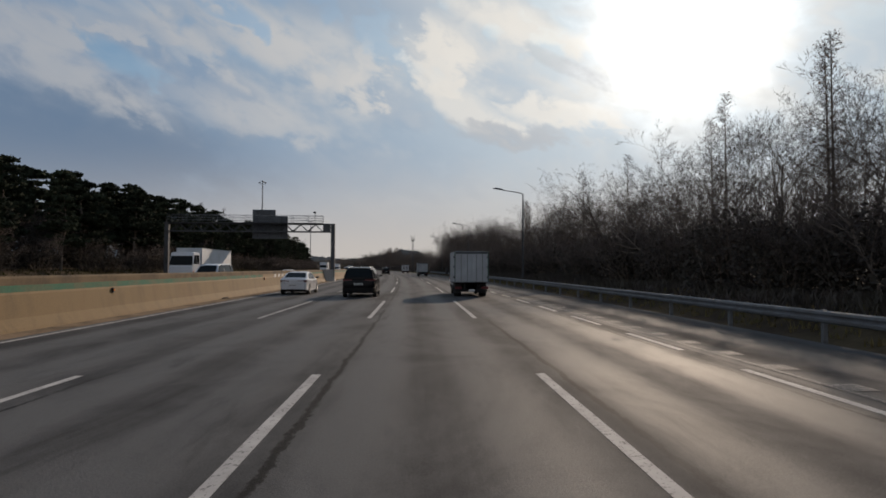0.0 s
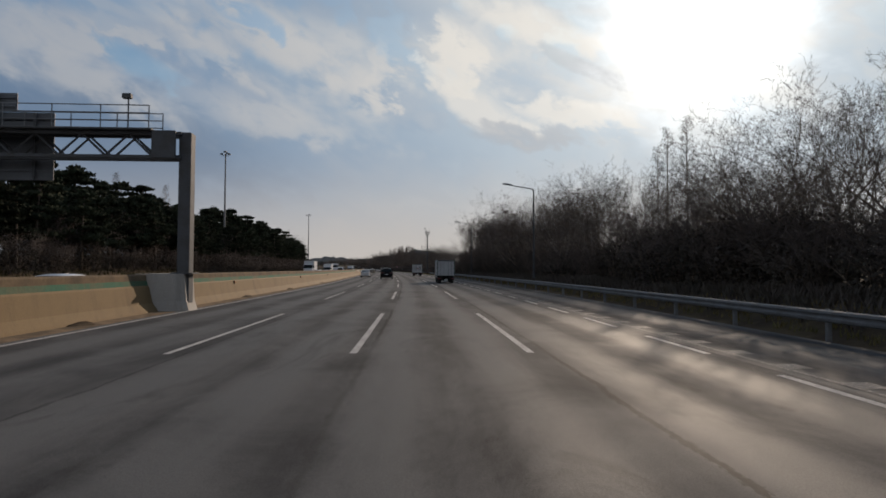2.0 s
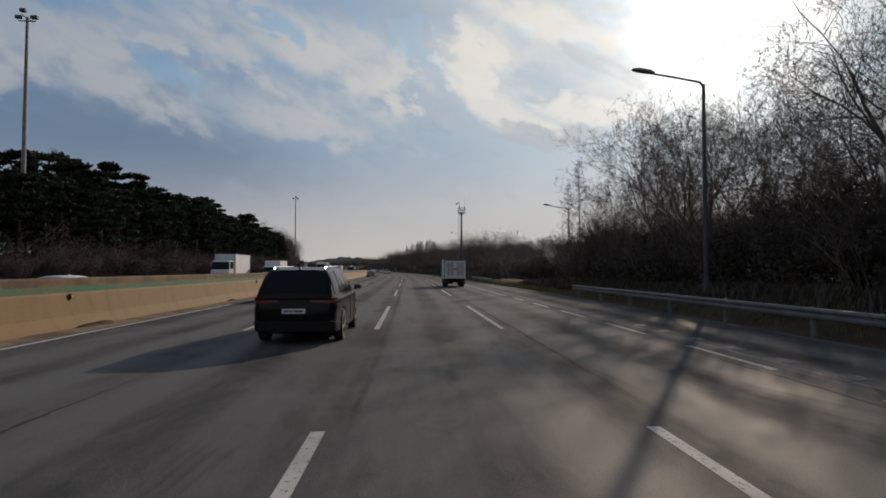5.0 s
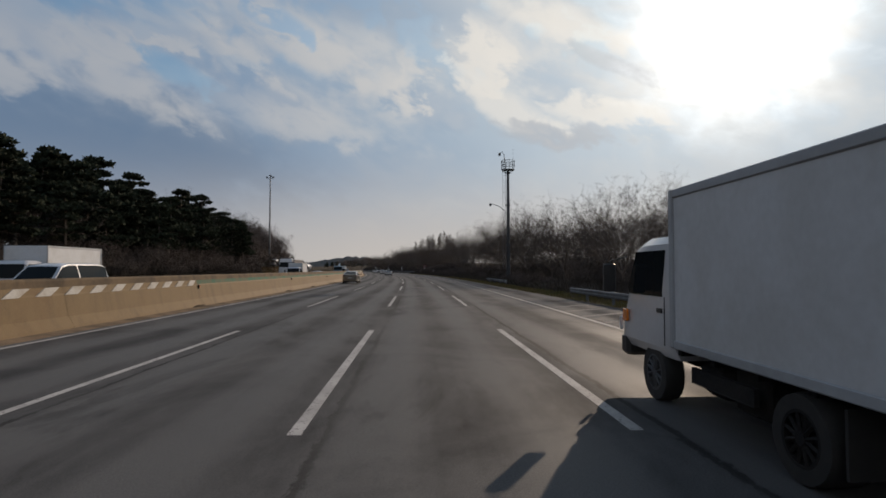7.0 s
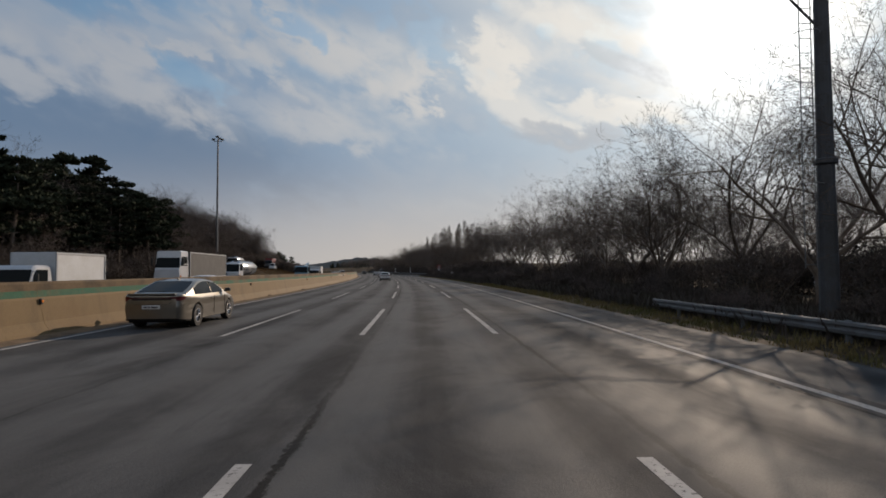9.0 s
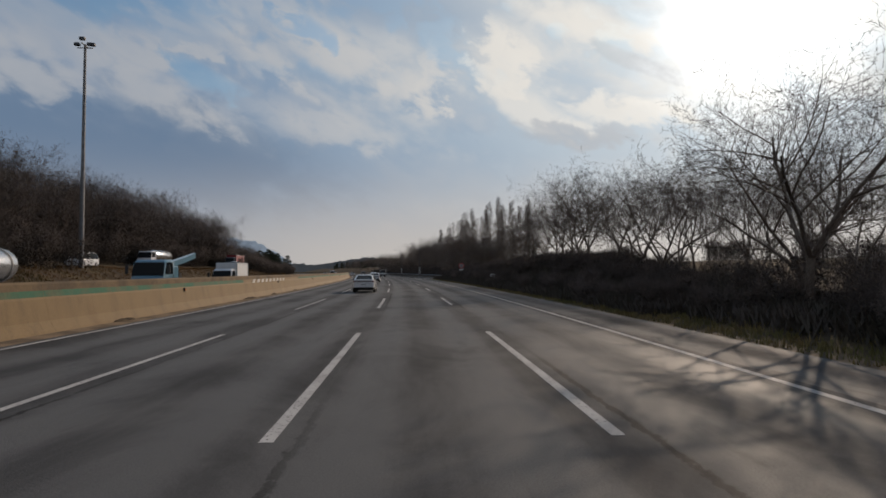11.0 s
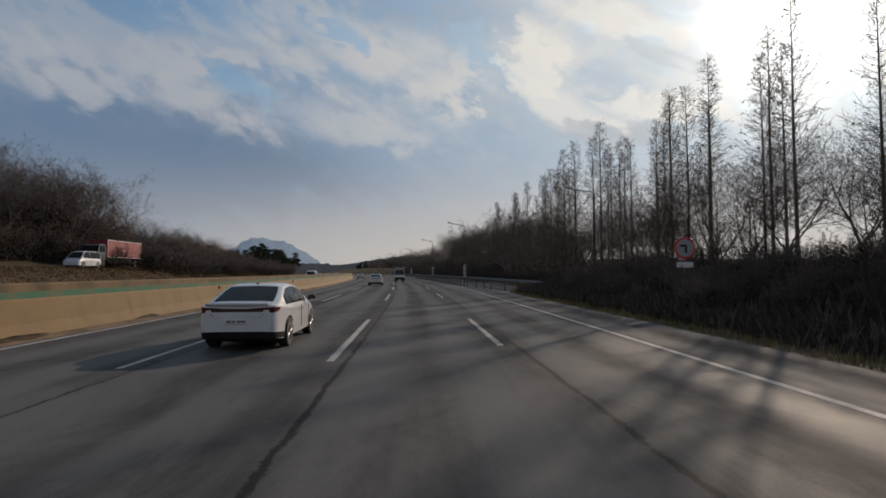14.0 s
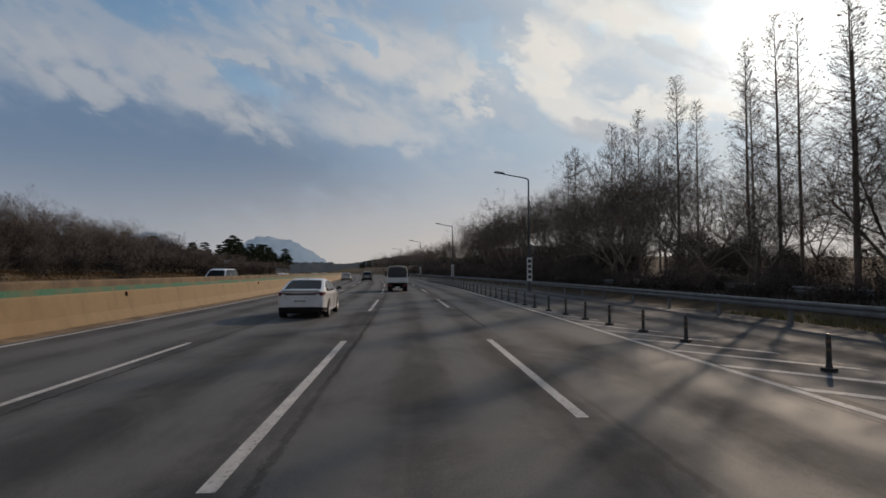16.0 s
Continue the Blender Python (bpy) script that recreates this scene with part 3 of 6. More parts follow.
def make_barrier():
    root = thing("median_barrier", "tan cast concrete median barrier with a worn green stripe", "barrier", kind="structure")
    s = -60.0
    while s < 640:
        e = s + 9.994
        hatched = any(a - 5 < (s + e) / 2 < b + 3 for a, b in HATCHED)
        idx = [0] * (len(BAR_U) - 1)
        if not hatched:
            idx[4] = 1
        idx[5] = idx[6] = idx[7] = 2
        ss = span(s + 0.006, e, 5)
        me = strip_mesh("barrier", ss, BAR_U, BAR_Z, [M_CONCRETE, M_GREEN, M_GRIME], idx)
        part("barrier_segment", me, root)
        s += 10
    me = strip_mesh("barrier far", [-1200, -500, -200, -60], BAR_U, BAR_Z, M_CONCRETE)
    part("barrier_rest", me, root)
    me = strip_mesh("barrier far", [640, 700, 780, 900, 1100, 1500, 2200], BAR_U, BAR_Z, M_CONCRETE)
    part("barrier_rest", me, root)
    # slanting white blocks on the upper face
    for a, b in HATCHED:
        s = a
        while s < b:
            z0, z1 = 0.97, 1.195
            f0, f1 = -10.622, -10.694
            v = [R(s, f0 + 0.012, z0), R(s + 0.62, f0 + 0.012, z0), R(s + 1.12, f1 + 0.012, z1), R(s + 0.5, f1 + 0.012, z1)]
            v += [p + Vector((-0.02, 0, 0)) for p in v]
            part("hatch_block", mesh("hatch", v, [(0, 1, 2, 3), (4, 7, 6, 5), (0, 4, 5, 1), (1, 5, 6, 2), (2, 6, 7, 3), (3, 7, 4, 0)], M_HATCH), root, "slanting white paint block")
            s += 1.25
    gut = strip_mesh("gutter", span(-110, 700, 5), [-10.32, -10.30, -9.78, -9.74], [0.0, 0.03, 0.012, 0.0], M_DUST)
    tagged(new("gutter", gut), "dusty tan gutter strip at the barrier foot", "gutter", kind="structure")
    # flare round the gantry post
    b = Build()
    rings = []
    for s, u in ((69.7, -10.55), (70.2, -9.7), (70.5, -9.42), (71.4, -9.42), (72.0, -9.8), (73.2, -10.55)):
        rings.append([R(s, u, 0), R(s, u - 0.12, 0.4), R(s, u - 0.2, 1.46), R(s, -11.1, 1.46), R(s, -11.2, 0)])
    b.loft(rings)
    tagged(new("barrier_flare", b.done("flare", M_CONCRETE_PALE)), "pale concrete flare of the barrier round the gantry post", "barrier", kind="structure")


make_barrier()


def make_delineator():
    """Small black reflector bracket on the barrier face."""
    root = thing("delineator", "small black reflector on the concrete barrier face", "reflector", group="reflectors along the barrier")
    b = Build().box(-0.02, -0.05, 0, 0.06, 0.05, 0.16, c=0.012)
    part("body", b.done("body", M_DARK), root)
    b = Build().disc((0.065, 0, 0.09), "x", 0, 0.04, 0.012, 10)
    part("reflector", b.done("reflector", M_AMBER), root, "amber round reflector")
    return root


def make_dirt():
    """Low dark heaps of dirt caught at the barrier foot."""
    r = random.Random(31)
    s = 4.0
    while s < 420:
        L, w = r.uniform(0.8, 3.2), r.uniform(0.15, 0.34)
        b = Build()
        rings = []
        for k in range(9):
            q = k / 8
            g = math.sin(math.pi * q) ** 0.7 * r.uniform(0.75, 1.15) + 0.04
            rings.append([R(s + L * q, -10.33, 0.01), R(s + L * q, -10.31, 0.04 + 0.07 * g), R(s + L * q, -10.30 + w * g * 0.5, 0.03 + 0.035 * g), R(s + L * q, -10.28 + w * g, 0.012)])
        b.loft(rings)
        tagged(new("dirt_mound", b.done("dirt", M_DIRT, True)), "low mound of dark dirt at the barrier foot", "dirt mound", "mounds along the barrier")
        s += r.uniform(6, 19)


make_dirt()
deli = make_delineator()
deli.matrix_basis = on_road(20, -10.60, 0.82)
for s in range(40, 620, 20):
    copy_thing(deli, on_road(s, -10.60, 0.82))


# ---- guardrails ----
def make_guardrail(s0, s1, u, top=0.7, z0=0.0, label="galvanised steel guardrail with a double-wave beam", side=-1, posts=True):
    root = thing("guardrail", label, "guardrail", kind="structure")
    us = [0.0, 0.05, 0.06, 0.01, 0.01, 0.06, 0.05, 0.0]
    zs = [-0.30, -0.27, -0.21, -0.17, -0.13, -0.09, -0.03, 0.0]
    s = s0
    while s < s1 - 0.1:
        e = min(s + 12, s1)
        st = span(s, e, 4)
        v, f = [], []
        n = len(us)
        for q in st:
            zz = z0 if not callable(z0) else z0(q)
            v += [R(q, u + side * a, zz + top + b) for a, b in zip(us, zs)]
            v += [R(q, u + side * a - side * 0.008, zz + top + b) for a, b in reversed(list(zip(us, zs)))]
        m = 2 * n
        for k in range(len(st) - 1):
            for j in range(m):
                f.append((k * m + j, k * m + (j + 1) % m, (k + 1) * m + (j + 1) % m, (k + 1) * m + j))
        part("beam", mesh("beam", v, f, M_STEEL), root)
        s = e
    if posts:
        b = Build().box(-0.03, -0.05, -0.3, 0.09, 0.05, top + 0.02, c=0.015)
        data = b.done("post", M_STEEL)
        s = s0 + 1
        while s < s1:
            zz = z0 if not callable(z0) else z0(s)
            part("post", data, root, m=on_road(s, u + 0.03 if side < 0 else u - 0.03, zz))
            s += 4
    return root


make_guardrail(-60, 158, 9.35, 0.72)
make_guardrail(186, 206, 8.5, 0.62, label="short weathered guardrail at the ramp nose")
make_guardrail(231, 246, 9.0, 0.55, label="short low guardrail on the verge")
make_guardrail(398, 640, 11.6, 0.78)
make_guardrail(417, 640, 16.2, 0.80, z0=lambda s: height(s, 16.2), label="second guardrail behind the slip road")
make_guardrail(58, 92, -28.2, 0.75, side=1, label="pale guardrail beside the oncoming carriageway")


# ---- gantry ----
def make_gantry():
    root = thing("gantry", "grey steel truss gantry with a walkway over the oncoming lanes", "gantry", on_road(70.9, 0, 0))
    for x in (-9.75, -29.6):
        b = Build().box(x - 0.24, -0.24, 0, x + 0.24, 0.24, 7.1, c=0.03)
        b.box(x - 0.42, -0.42, 1.44 if x > -20 else 0.0, x + 0.42, 0.42, 1.50 if x > -20 else 0.08, c=0.01)
        part("post", b.done("post", M_STEEL_DARK), root, "grey steel box post")
    for y in (-0.3, 0.3):
        for z in (6.08, 7.02):
            part("chord", Build().box(-29.5, y - 0.07, z - 0.07, -9.85, y + 0.07, z + 0.07, c=0.015).done("chord", M_STEEL_DARK), root)
    x = -29.0
    k = 0
    while x < -11:
        for y in (-0.3, 0.3):
            b = Build().tube([(x, y, 6.12), (x + 0.9, y, 6.98), (x + 1.8, y, 6.12)], 0.055, 4)
            part("brace", b.done("brace", M_STEEL_DARK), root)
        x += 1.8
    b = Build().box(-10.9, -0.62, 5.98, -9.98, -0.5, 7.08, c=0.02)
    part("end_plate", b.done("plate", M_STEEL_DARK), root)
    b = Build().box(-29.4, -0.65, 7.10, -10.9, 0.65, 7.15)
    part("walkway", b.done("walkway", M_STEEL_DARK), root)
    for y in (-0.62, 0.62):
        b = Build()
        for z in (7.45, 7.75, 8.05):
            b.tube([(-29.4, y, z), (-11.0, y, z)], 0.022, 5)
        part("handrail", b.done("rail", M_STEEL), root)
        x = -29.4
        while x < -10.9:
            part("baluster", Build().tube([(x, y, 7.15), (x, y, 8.06)], 0.022, 5).done("baluster", M_STEEL), root)
            x += 1.84
    for x0, x1, z0, z1, ribs, lab in ((-19.7, -15.4, 5.25, 8.05, (5.6, 6.3, 7.0, 7.7), "dark ribbed back of a large road sign"), (-19.7, -16.9, 8.09, 8.85, (8.25, 8.6), "dark back of a small upper sign")):
        sign = part("sign", Build().box(x0, 0.72, z0, x1, 0.80, z1, c=0.02).done("sign", M_SIGN_BACK), root, lab)
        for z in ribs:
            part("rib", Build().box(x0 + 0.05, 0.655, z, x1 - 0.05, 0.718, z + 0.08, c=0.008).done("rib", M_SIGN_BACK), sign)
        for x in (x0 + 0.7, (x0 + x1) / 2, x1 - 0.7):
            part("bracket", Build().box(x - 0.05, 0.57, z0 + 0.05, x + 0.05, 0.652, z1 - 0.05, c=0.008).done("bracket", M_STEEL_DARK), sign)
    b = Build().tube([(-11.9, -0.4, 7.15), (-11.9, -0.4, 8.4)], 0.03, 6).box(-12.1, -0.55, 8.35, -11.75, -0.35, 8.55, c=0.02)
    part("traffic_camera", b.done("cam", M_STEEL_DARK), root, "small camera on a stalk")


make_gantry()


# ---- street lamps ----
def make_street_lamp():
    root = thing("street_lamp", "tall grey steel street lamp with a single arm", "street lamp", group="street lamps along the road")
    b = Build().tube([(0, 0, 0), (0, 0, 3), (0, 0, 8.75)], [0.11, 0.095, 0.065], 10)
    b.box(-0.2, -0.2, 0, 0.2, 0.2, 0.04, c=0.01).box(-0.13, -0.13, 0.04, 0.13, 0.13, 0.55, c=0.02)
    part("pole", b.done("pole", M_STEEL_DARK), root)
    b = Build().tube([(0, 0, 8.65), (-0.15, 0, 8.83), (-1.0, 0, 8.97), (-2.2, 0, 9.15)], [0.05, 0.05, 0.045, 0.04], 8)
    part("arm", b.done("arm", M_STEEL_DARK), root)
    b = Build().loft([[(x, y * w, 9.17 + z * h + (-x - 2.1) * 0.12) for y, z in ((-0.14, 0), (-0.10, 0.10), (0.10, 0.10), (0.14, 0), (0.08, -0.05), (-0.08, -0.05))] for x, w, h in ((-2.05, 0.4, 0.5), (-2.25, 0.9, 1), (-2.75, 1, 1), (-2.98, 0.6, 0.5))])
    part("lamp_head", b.done("head", M_STEEL), root, "flat grey lamp head")
    return root


LAMPS = [(10.5, 11.0), (55.8, 10.8), (100.5, 11.0), (145.5, 11.2), (187.4, 17.6), (401, 17.3), (445.5, 10.6), (497, 10.5), (551, 10.5), (605, 10.5), (660, 10.5), (-35, 11.0)]
lamp = make_street_lamp()
for k, (s, u) in enumerate(LAMPS):
    m = on_road(s, u, height(s, u) - 0.05)
    if k == 0:
        lamp.matrix_basis = m
    else:
        ob = copy_thing(lamp, m)
        ob.scale = (1, 1, 1.1 if s > 420 else 1.0)


def make_flood_mast():
    root = thing("floodlight_mast", "slender tall floodlight mast above the trees", "light mast", group="floodlight masts")
    part("pole", Build().tube([(0, 0, 0), (0, 0, 26.4)], [0.28, 0.14], 10).done("pole", M_STEEL), root)
    b = Build().tube([(-0.9, 0, 26.0), (0.9, 0, 26.0)], 0.06, 6).tube([(0, -0.9, 26.3), (0, 0.9, 26.3)], 0.06, 6)
    part("cross_arm", b.done("arm", M_STEEL), root)
    for x, y, z in ((-0.85, -0.1, 26.2), (0.85, -0.1, 26.2), (0.1, -0.85, 26.6), (0.1, 0.85, 26.6)):
        part("floodlight", Build().box(x - 0.3, y - 0.2, z, x + 0.3, y + 0.2, z + 0.35, c=0.04).done("flood", M_STEEL_DARK), root)
    return root


fm = make_flood_mast()
fm.matrix_basis = on_road(185.5, -41.6, 2.2)
copy_thing(fm, on_road(342.5, -37.2, 2.0))


def make_camera_mast():
    root = thing("camera_mast", "tall grey steel mast with a caged platform and ladder", "mast", on_road(238.4, 10.45, -0.1))
    b = Build().tube([(0, 0, 0), (0, 0, 5), (0, 0, 13.4)], [0.25, 0.205, 0.15], 12).disc((0, 0, 0.03), "z", 0, 0.5, 0.08, 12)
    for z in (4.6, 9.2):
        b.disc((0, 0, z), "z", 0, 0.29, 0.16, 12)
    part("pole", b.done("pole", M_STEEL_DARK, False), root)
    b = Build()
    for x in (-0.62, -0.30):
        b.tube([(x, 0.0, 1.8), (x, 0.0, 13.2)], 0.018, 4)
    z = 1.9
    while z < 13.2:
        b.tube([(-0.62, 0, z), (-0.30, 0, z)], 0.012, 4)
        z += 0.4
    part("ladder", b.done("ladder", M_STEEL), root)
    b = Build()
    for z in (4, 6, 8, 10, 12):
        for q in range(8):
            a0, a1 = math.pi * q / 8, math.pi * (q + 1) / 8
            b.tube([(-0.46 + 0.34 * math.cos(a0), -0.34 * math.sin(a0), z), (-0.46 + 0.34 * math.cos(a1), -0.34 * math.sin(a1), z)], 0.012, 4)
    part("safety_hoops", b.done("hoops", M_STEEL), root)
    b = Build()
    for z, r in ((13.0, 0.35), (13.35, 0.75), (13.9, 0.78), (14.4, 0.78)):
        for q in range(12):
            a0, a1 = 2 * math.pi * q / 12, 2 * math.pi * (q + 1) / 12
            b.tube([(r * math.cos(a0), r * math.sin(a0), z), (r * math.cos(a1), r * math.sin(a1), z)], 0.03, 4)
    for q in range(12):
        a = 2 * math.pi * q / 12
        b.tube([(0.2 * math.cos(a), 0.2 * math.sin(a), 12.9), (0.75 * math.cos(a), 0.75 * math.sin(a), 13.35), (0.78 * math.cos(a), 0.78 * math.sin(a), 14.4)], 0.022, 4)
    b.disc((0, 0, 13.36), "z", 0, 0.74, 0.05, 12)
    part("platform", b.done("platform", M_STEEL_DARK), root)
    b = Build().tube([(-0.3, 0, 13.3), (-0.45, 0, 15.1), (-0.65, 0, 15.5), (-0.95, 0, 15.3)], 0.04, 6).box(-1.12, -0.1, 15.0, -0.85, 0.1, 15.3, c=0.03)
    part("camera", b.done("camera", M_STEEL_DARK), root, "camera on a swan-neck stalk")
    part("lightning_rod", Build().tube([(0.6, 0, 13.4), (0.62, 0, 16.0)], [0.02, 0.008], 5).done("rod", M_STEEL_DARK), root)
    b = Build().tube([(-0.2, 0, 8.3), (-0.9, 0, 9.0), (-1.7, 0, 9.35), (-2.0, 0, 9.3)], 0.035, 6).box(-2.2, -0.1, 9.1, -1.95, 0.1, 9.4, c=0.03)
    part("side_arm", b.done("arm", M_STEEL_DARK), root, "curved arm with a small camera")


make_camera_mast()


# ---- bollards and chevrons at the slip road ----
def make_bollard():
    root = thing("bollard", "dark flexible plastic lane post on a round base", "bollard", group="bollards along the slip road")
    b = Build().disc((0, 0, 0.03), "z", 0, 0.13, 0.06, 14)
    part("base", b.done("base", M_RUBBER), root)
    b = Build().tube([(0, 0, 0.05), (0, 0, 0.12), (0, 0, 0.58), (0, 0, 0.63)], [0.06, 0.042, 0.040, 0.030], 12)
    part("stem", b.done("stem", M_DARK), root)
    for z in (0.36, 0.50):
        part("band", Build().disc((0, 0, z), "z", 0, 0.0425, 0.06, 12).done("band", M_GRIME), root, "dull worn reflective band")
    return root


bol = make_bollard()
place = [(397.2, 7.95), (401.8, 7.5), (404.6, 7.25), (407.3, 6.85), (411.3, 6.4), (413.5, 6.3), (415.6, 6.12), (417.6, 6.0), (419.8, 5.95), (422.0, 5.85)] + [(424.1 + 2.1 * k, 5.75) for k in range(34)]
for k, (s, u) in enumerate(place):
    if k == 0:
        bol.matrix_basis = on_road(s, u, 0)
    else:
        copy_thing(bol, on_road(s, u, 0))


def make_chevrons():
    root = thing("chevron_marking", "slanting white hatch bars before the slip road", "road marking", kind="structure")
    s = 393.8
    while s < 428:
        w = 1.0 - 0.75 * sm(402, 426, s)
        v = [R(s, 5.35, 0.003), R(s + 0.32, 5.35, 0.003), R(s - 2.6 + 0.32, 5.35 + 2.7 * w, 0.003), R(s - 2.6, 5.35 + 2.7 * w, 0.003)]
        part("bar", mesh("bar", v, [(0, 1, 2, 3)], M_PAINT), root)
        s += 2.0
    s = 181.0
    while s < 200:
        v = [R(s, 5.4, 0.003), R(s + 0.45, 5.4, 0.003), R(s + 2.0, 7.6, 0.003), R(s + 1.55, 7.6, 0.003)]
        part("bar", mesh("bar", v, [(0, 1, 2, 3)], M_PAINT_OLD), root)
        s += 2.4


make_chevrons()


# ---- road signs ----
P_MARK = material("faded mark", (0.10, 0.11, 0.13), 0.7, spots=(0.16, 0.17, 0.18), scale=5.0)
# white sign face painted grey to stand for its backlit shade
P_FACE = material("white sign face with painted shade", (0.24, 0.25, 0.26), 0.6, spots=(0.17, 0.18, 0.19), scale=3.0)


def make_round_sign(m):
    root = thing("round_sign", "round white prohibition sign with a red rim on a post", "road sign", m)
    part("post", Build().tube([(0, 0.05, -0.3), (0, 0.05, 2.2)], 0.035, 8).done("post", M_STEEL), root)
    part("rim", Build().disc((0, 0, 2.0), "y", 0, 0.45, 0.03, 28).done("rim", M_RED_SIGN), root, "red rim")
    part("face", Build().disc((0, -0.012, 2.0), "y", 0, 0.36, 0.03, 28).done("face", P_FACE), root, "white face, greyed in colour for backlit shade")
    b = Build().box(-0.01, -0.034, 1.80, 0.09, -0.028, 2.10).box(-0.20, -0.0345, 2.05, 0.09, -0.0275, 2.15)
    part("symbol", b.done("symbol", M_DARK), root, "dark bent symbol")
    b = Build().box(-0.35, -0.02, 1.2, 0.35, 0.02, 1.42, c=0.01)
    part("plate", b.done("plate", M_PLATE), root, "white plate below")


make_round_sign(on_road(371.5, 11.0, height(371.5, 11.0)))


def make_plaque(m):
    root = thing("kilometre_plate", "small pale plate on a short post in the scrub", "road sign", m)
    part("post", Build().tube([(0, 0.03, -0.3), (0, 0.03, 1.0)], 0.025, 8).done("post", M_STEEL_DARK), root)
    part("board", Build().box(-0.24, -0.015, 0.78, 0.24, 0.015, 1.10, c=0.008).done("board", M_PLATE), root)
    part("mark", Build().box(-0.16, -0.020, 0.88, 0.16, -0.0155, 1.0).done("mark", P_MARK), root, "dark unreadable mark")


make_plaque(on_road(335.5, 9.6, height(335.5, 9.6)))


def make_marker_plate(m, h):
    root = thing("marker_sign", "narrow upright white sign with dark marks on a lamp post", "road sign", m)
    part("board", Build().box(-0.22, -0.16, h, 0.22, -0.12, h + 2.0, c=0.015).done("board", M_PLATE), root)
    for k in range(4):
        z = h + 0.22 + k * 0.45
        part("mark", Build().box(-0.14, -0.166, z, 0.14, -0.161, z + 0.26).done("mark", M_DARK), root, "dark unreadable mark")


for s, u in ((445.5, 10.6), (497, 10.5), (551, 10.5)):
    make_marker_plate(on_road(s, u, height(s, u)), 0.9)


# ---- trees ----
def rand_perp(d, rng):
    a = Vector((rng.uniform(-1, 1), rng.uniform(-1, 1), rng.uniform(-1, 1)))
    return (a - d * a.dot(d)).normalized()


def grow(b, twigs, p, d, length, radius, level, rng, spread=0.7, up=0.25, kids=(5, 5, 5), twig_len=0.9, taper=0.35, twig_r=0.011):
    """A bent, tapering limb that forks again; the last ones become twigs."""
    n = 5 if level == 0 else 4 if level == 1 else 3
    pts, rad = [p], [radius]
    q, w = p.copy(), d.copy()
    for k in range(n):
        w = (w + rand_perp(w, rng) * 0.16 + Vector((0, 0, up * 0.14))).normalized()
        q = q + w * (length / n)
        pts.append(q.copy()), rad.append(radius * (1 - (1 - taper) * (k + 1) / n))
    b.tube(pts, rad, 7 if level == 0 else 5 if level == 1 else 3, caps=False)
    if level >= len(kids):
        return
    count = kids[level]
    for k in range(count):
        f = 0.35 + 0.65 * (k + rng.random() * 0.6) / count
        i = min(int(f * n), n - 1)
        at = pts[i].lerp(pts[i + 1], f * n - i)
        ax = (pts[i + 1] - pts[i]).normalized()
        way = (ax * (1 - spread * 0.5) + rand_perp(ax, rng) * spread + Vector((0, 0, up * 0.5))).normalized()
        if level + 1 < len(kids):
            grow(b, twigs, at, way, length * rng.uniform(0.45, 0.7), rad[i] * 0.6, level + 1, rng, spread, up, kids, twig_len, taper, twig_r)
        else:
            L = twig_len * rng.uniform(0.6, 1.3)
            r = twig_r
            e1 = at + way * L * 0.5 + rand_perp(way, rng) * 0.06
            e2 = at + (way + Vector((0, 0, up * 0.4)) + rand_perp(way, rng) * 0.25).normalized() * L
            twigs.append((at, e1, e2, r))


def twig_mesh(name, twigs, rng, fork=2):
    v, f = [], []

    def spike(a, c, r):
        d = (c - a).normalized()
        s = d.cross(Vector((0.3, 0.2, 1))).normalized() * r
        t = d.cross(s).normalized() * r
        n = len(v)
        v.extend([a + s, a - s * 0.5 + t * 0.87, a - s * 0.5 - t * 0.87, c])
        f.extend([(n, n + 1, n + 3), (n + 1, n + 2, n + 3), (n + 2, n, n + 3)])
    for a, m, c, r in twigs:
        spike(a, m, r), spike(m - (m - a) * 0.05, c, r * 0.8)
        d = (c - a)
        for k in range(fork):
            o = a.lerp(c, rng.uniform(0.25, 0.85))
            w = (d.normalized() + rand_perp(d.normalized(), rng) * 0.8).normalized()
            spike(o, o + w * d.length * rng.uniform(0.35, 0.6), r * 0.7)
    return mesh(name, v, f, M_TWIG)


def make_bare_tree(seed, h, label, many=2, stems=4, kids=(5, 5, 4, 3), stout=1.0, wide=1.0):
    rng = random.Random(seed)
    root = thing("bare_tree", label, "tree", group="bare trees beside the road")
    b, twigs = Build(), []
    trunk_h = h * rng.uniform(0.18, 0.28)
    p, d = Vector((0, 0, -0.3)), Vector((rng.uniform(-0.1, 0.1), rng.uniform(-0.1, 0.1), 1)).normalized()
    top = p + d * (trunk_h + 0.3)
    b.tube([p, p.lerp(top, 0.12), p.lerp(top, 0.5), top], [h * q * stout for q in (0.021, 0.016, 0.0145, 0.014)], 8, caps=False)
    for k in range(stems):
        a = 2 * math.pi * (k + rng.random() * 0.6) / stems
        lean = rng.uniform(0.25, 0.62) * wide
        w = Vector((math.cos(a) * lean, math.sin(a) * lean, 1)).normalized()
        grow(b, twigs, top - d * 0.15 * k * rng.random(), w, h * rng.uniform(0.55, 0.76), h * 0.0095 * stout, 0, rng, 0.62 + 0.16 * (wide - 1), 0.34 / wide ** 1.5, kids, h * 0.085, 0.35, 0.011 if stout > 1 else 0.0155)
    fit = h / max(c.z for a, m, c, r in twigs)
    for nm, me, lab in (("trunk", b.done("trunk", M_BARK), ""), ("crown", twig_mesh("crown", twigs, rng, many), "fine bare grey-brown twigs")):
        me.transform(Matrix.Scale(fit, 4))
        part(nm, me, root, lab)
    return root


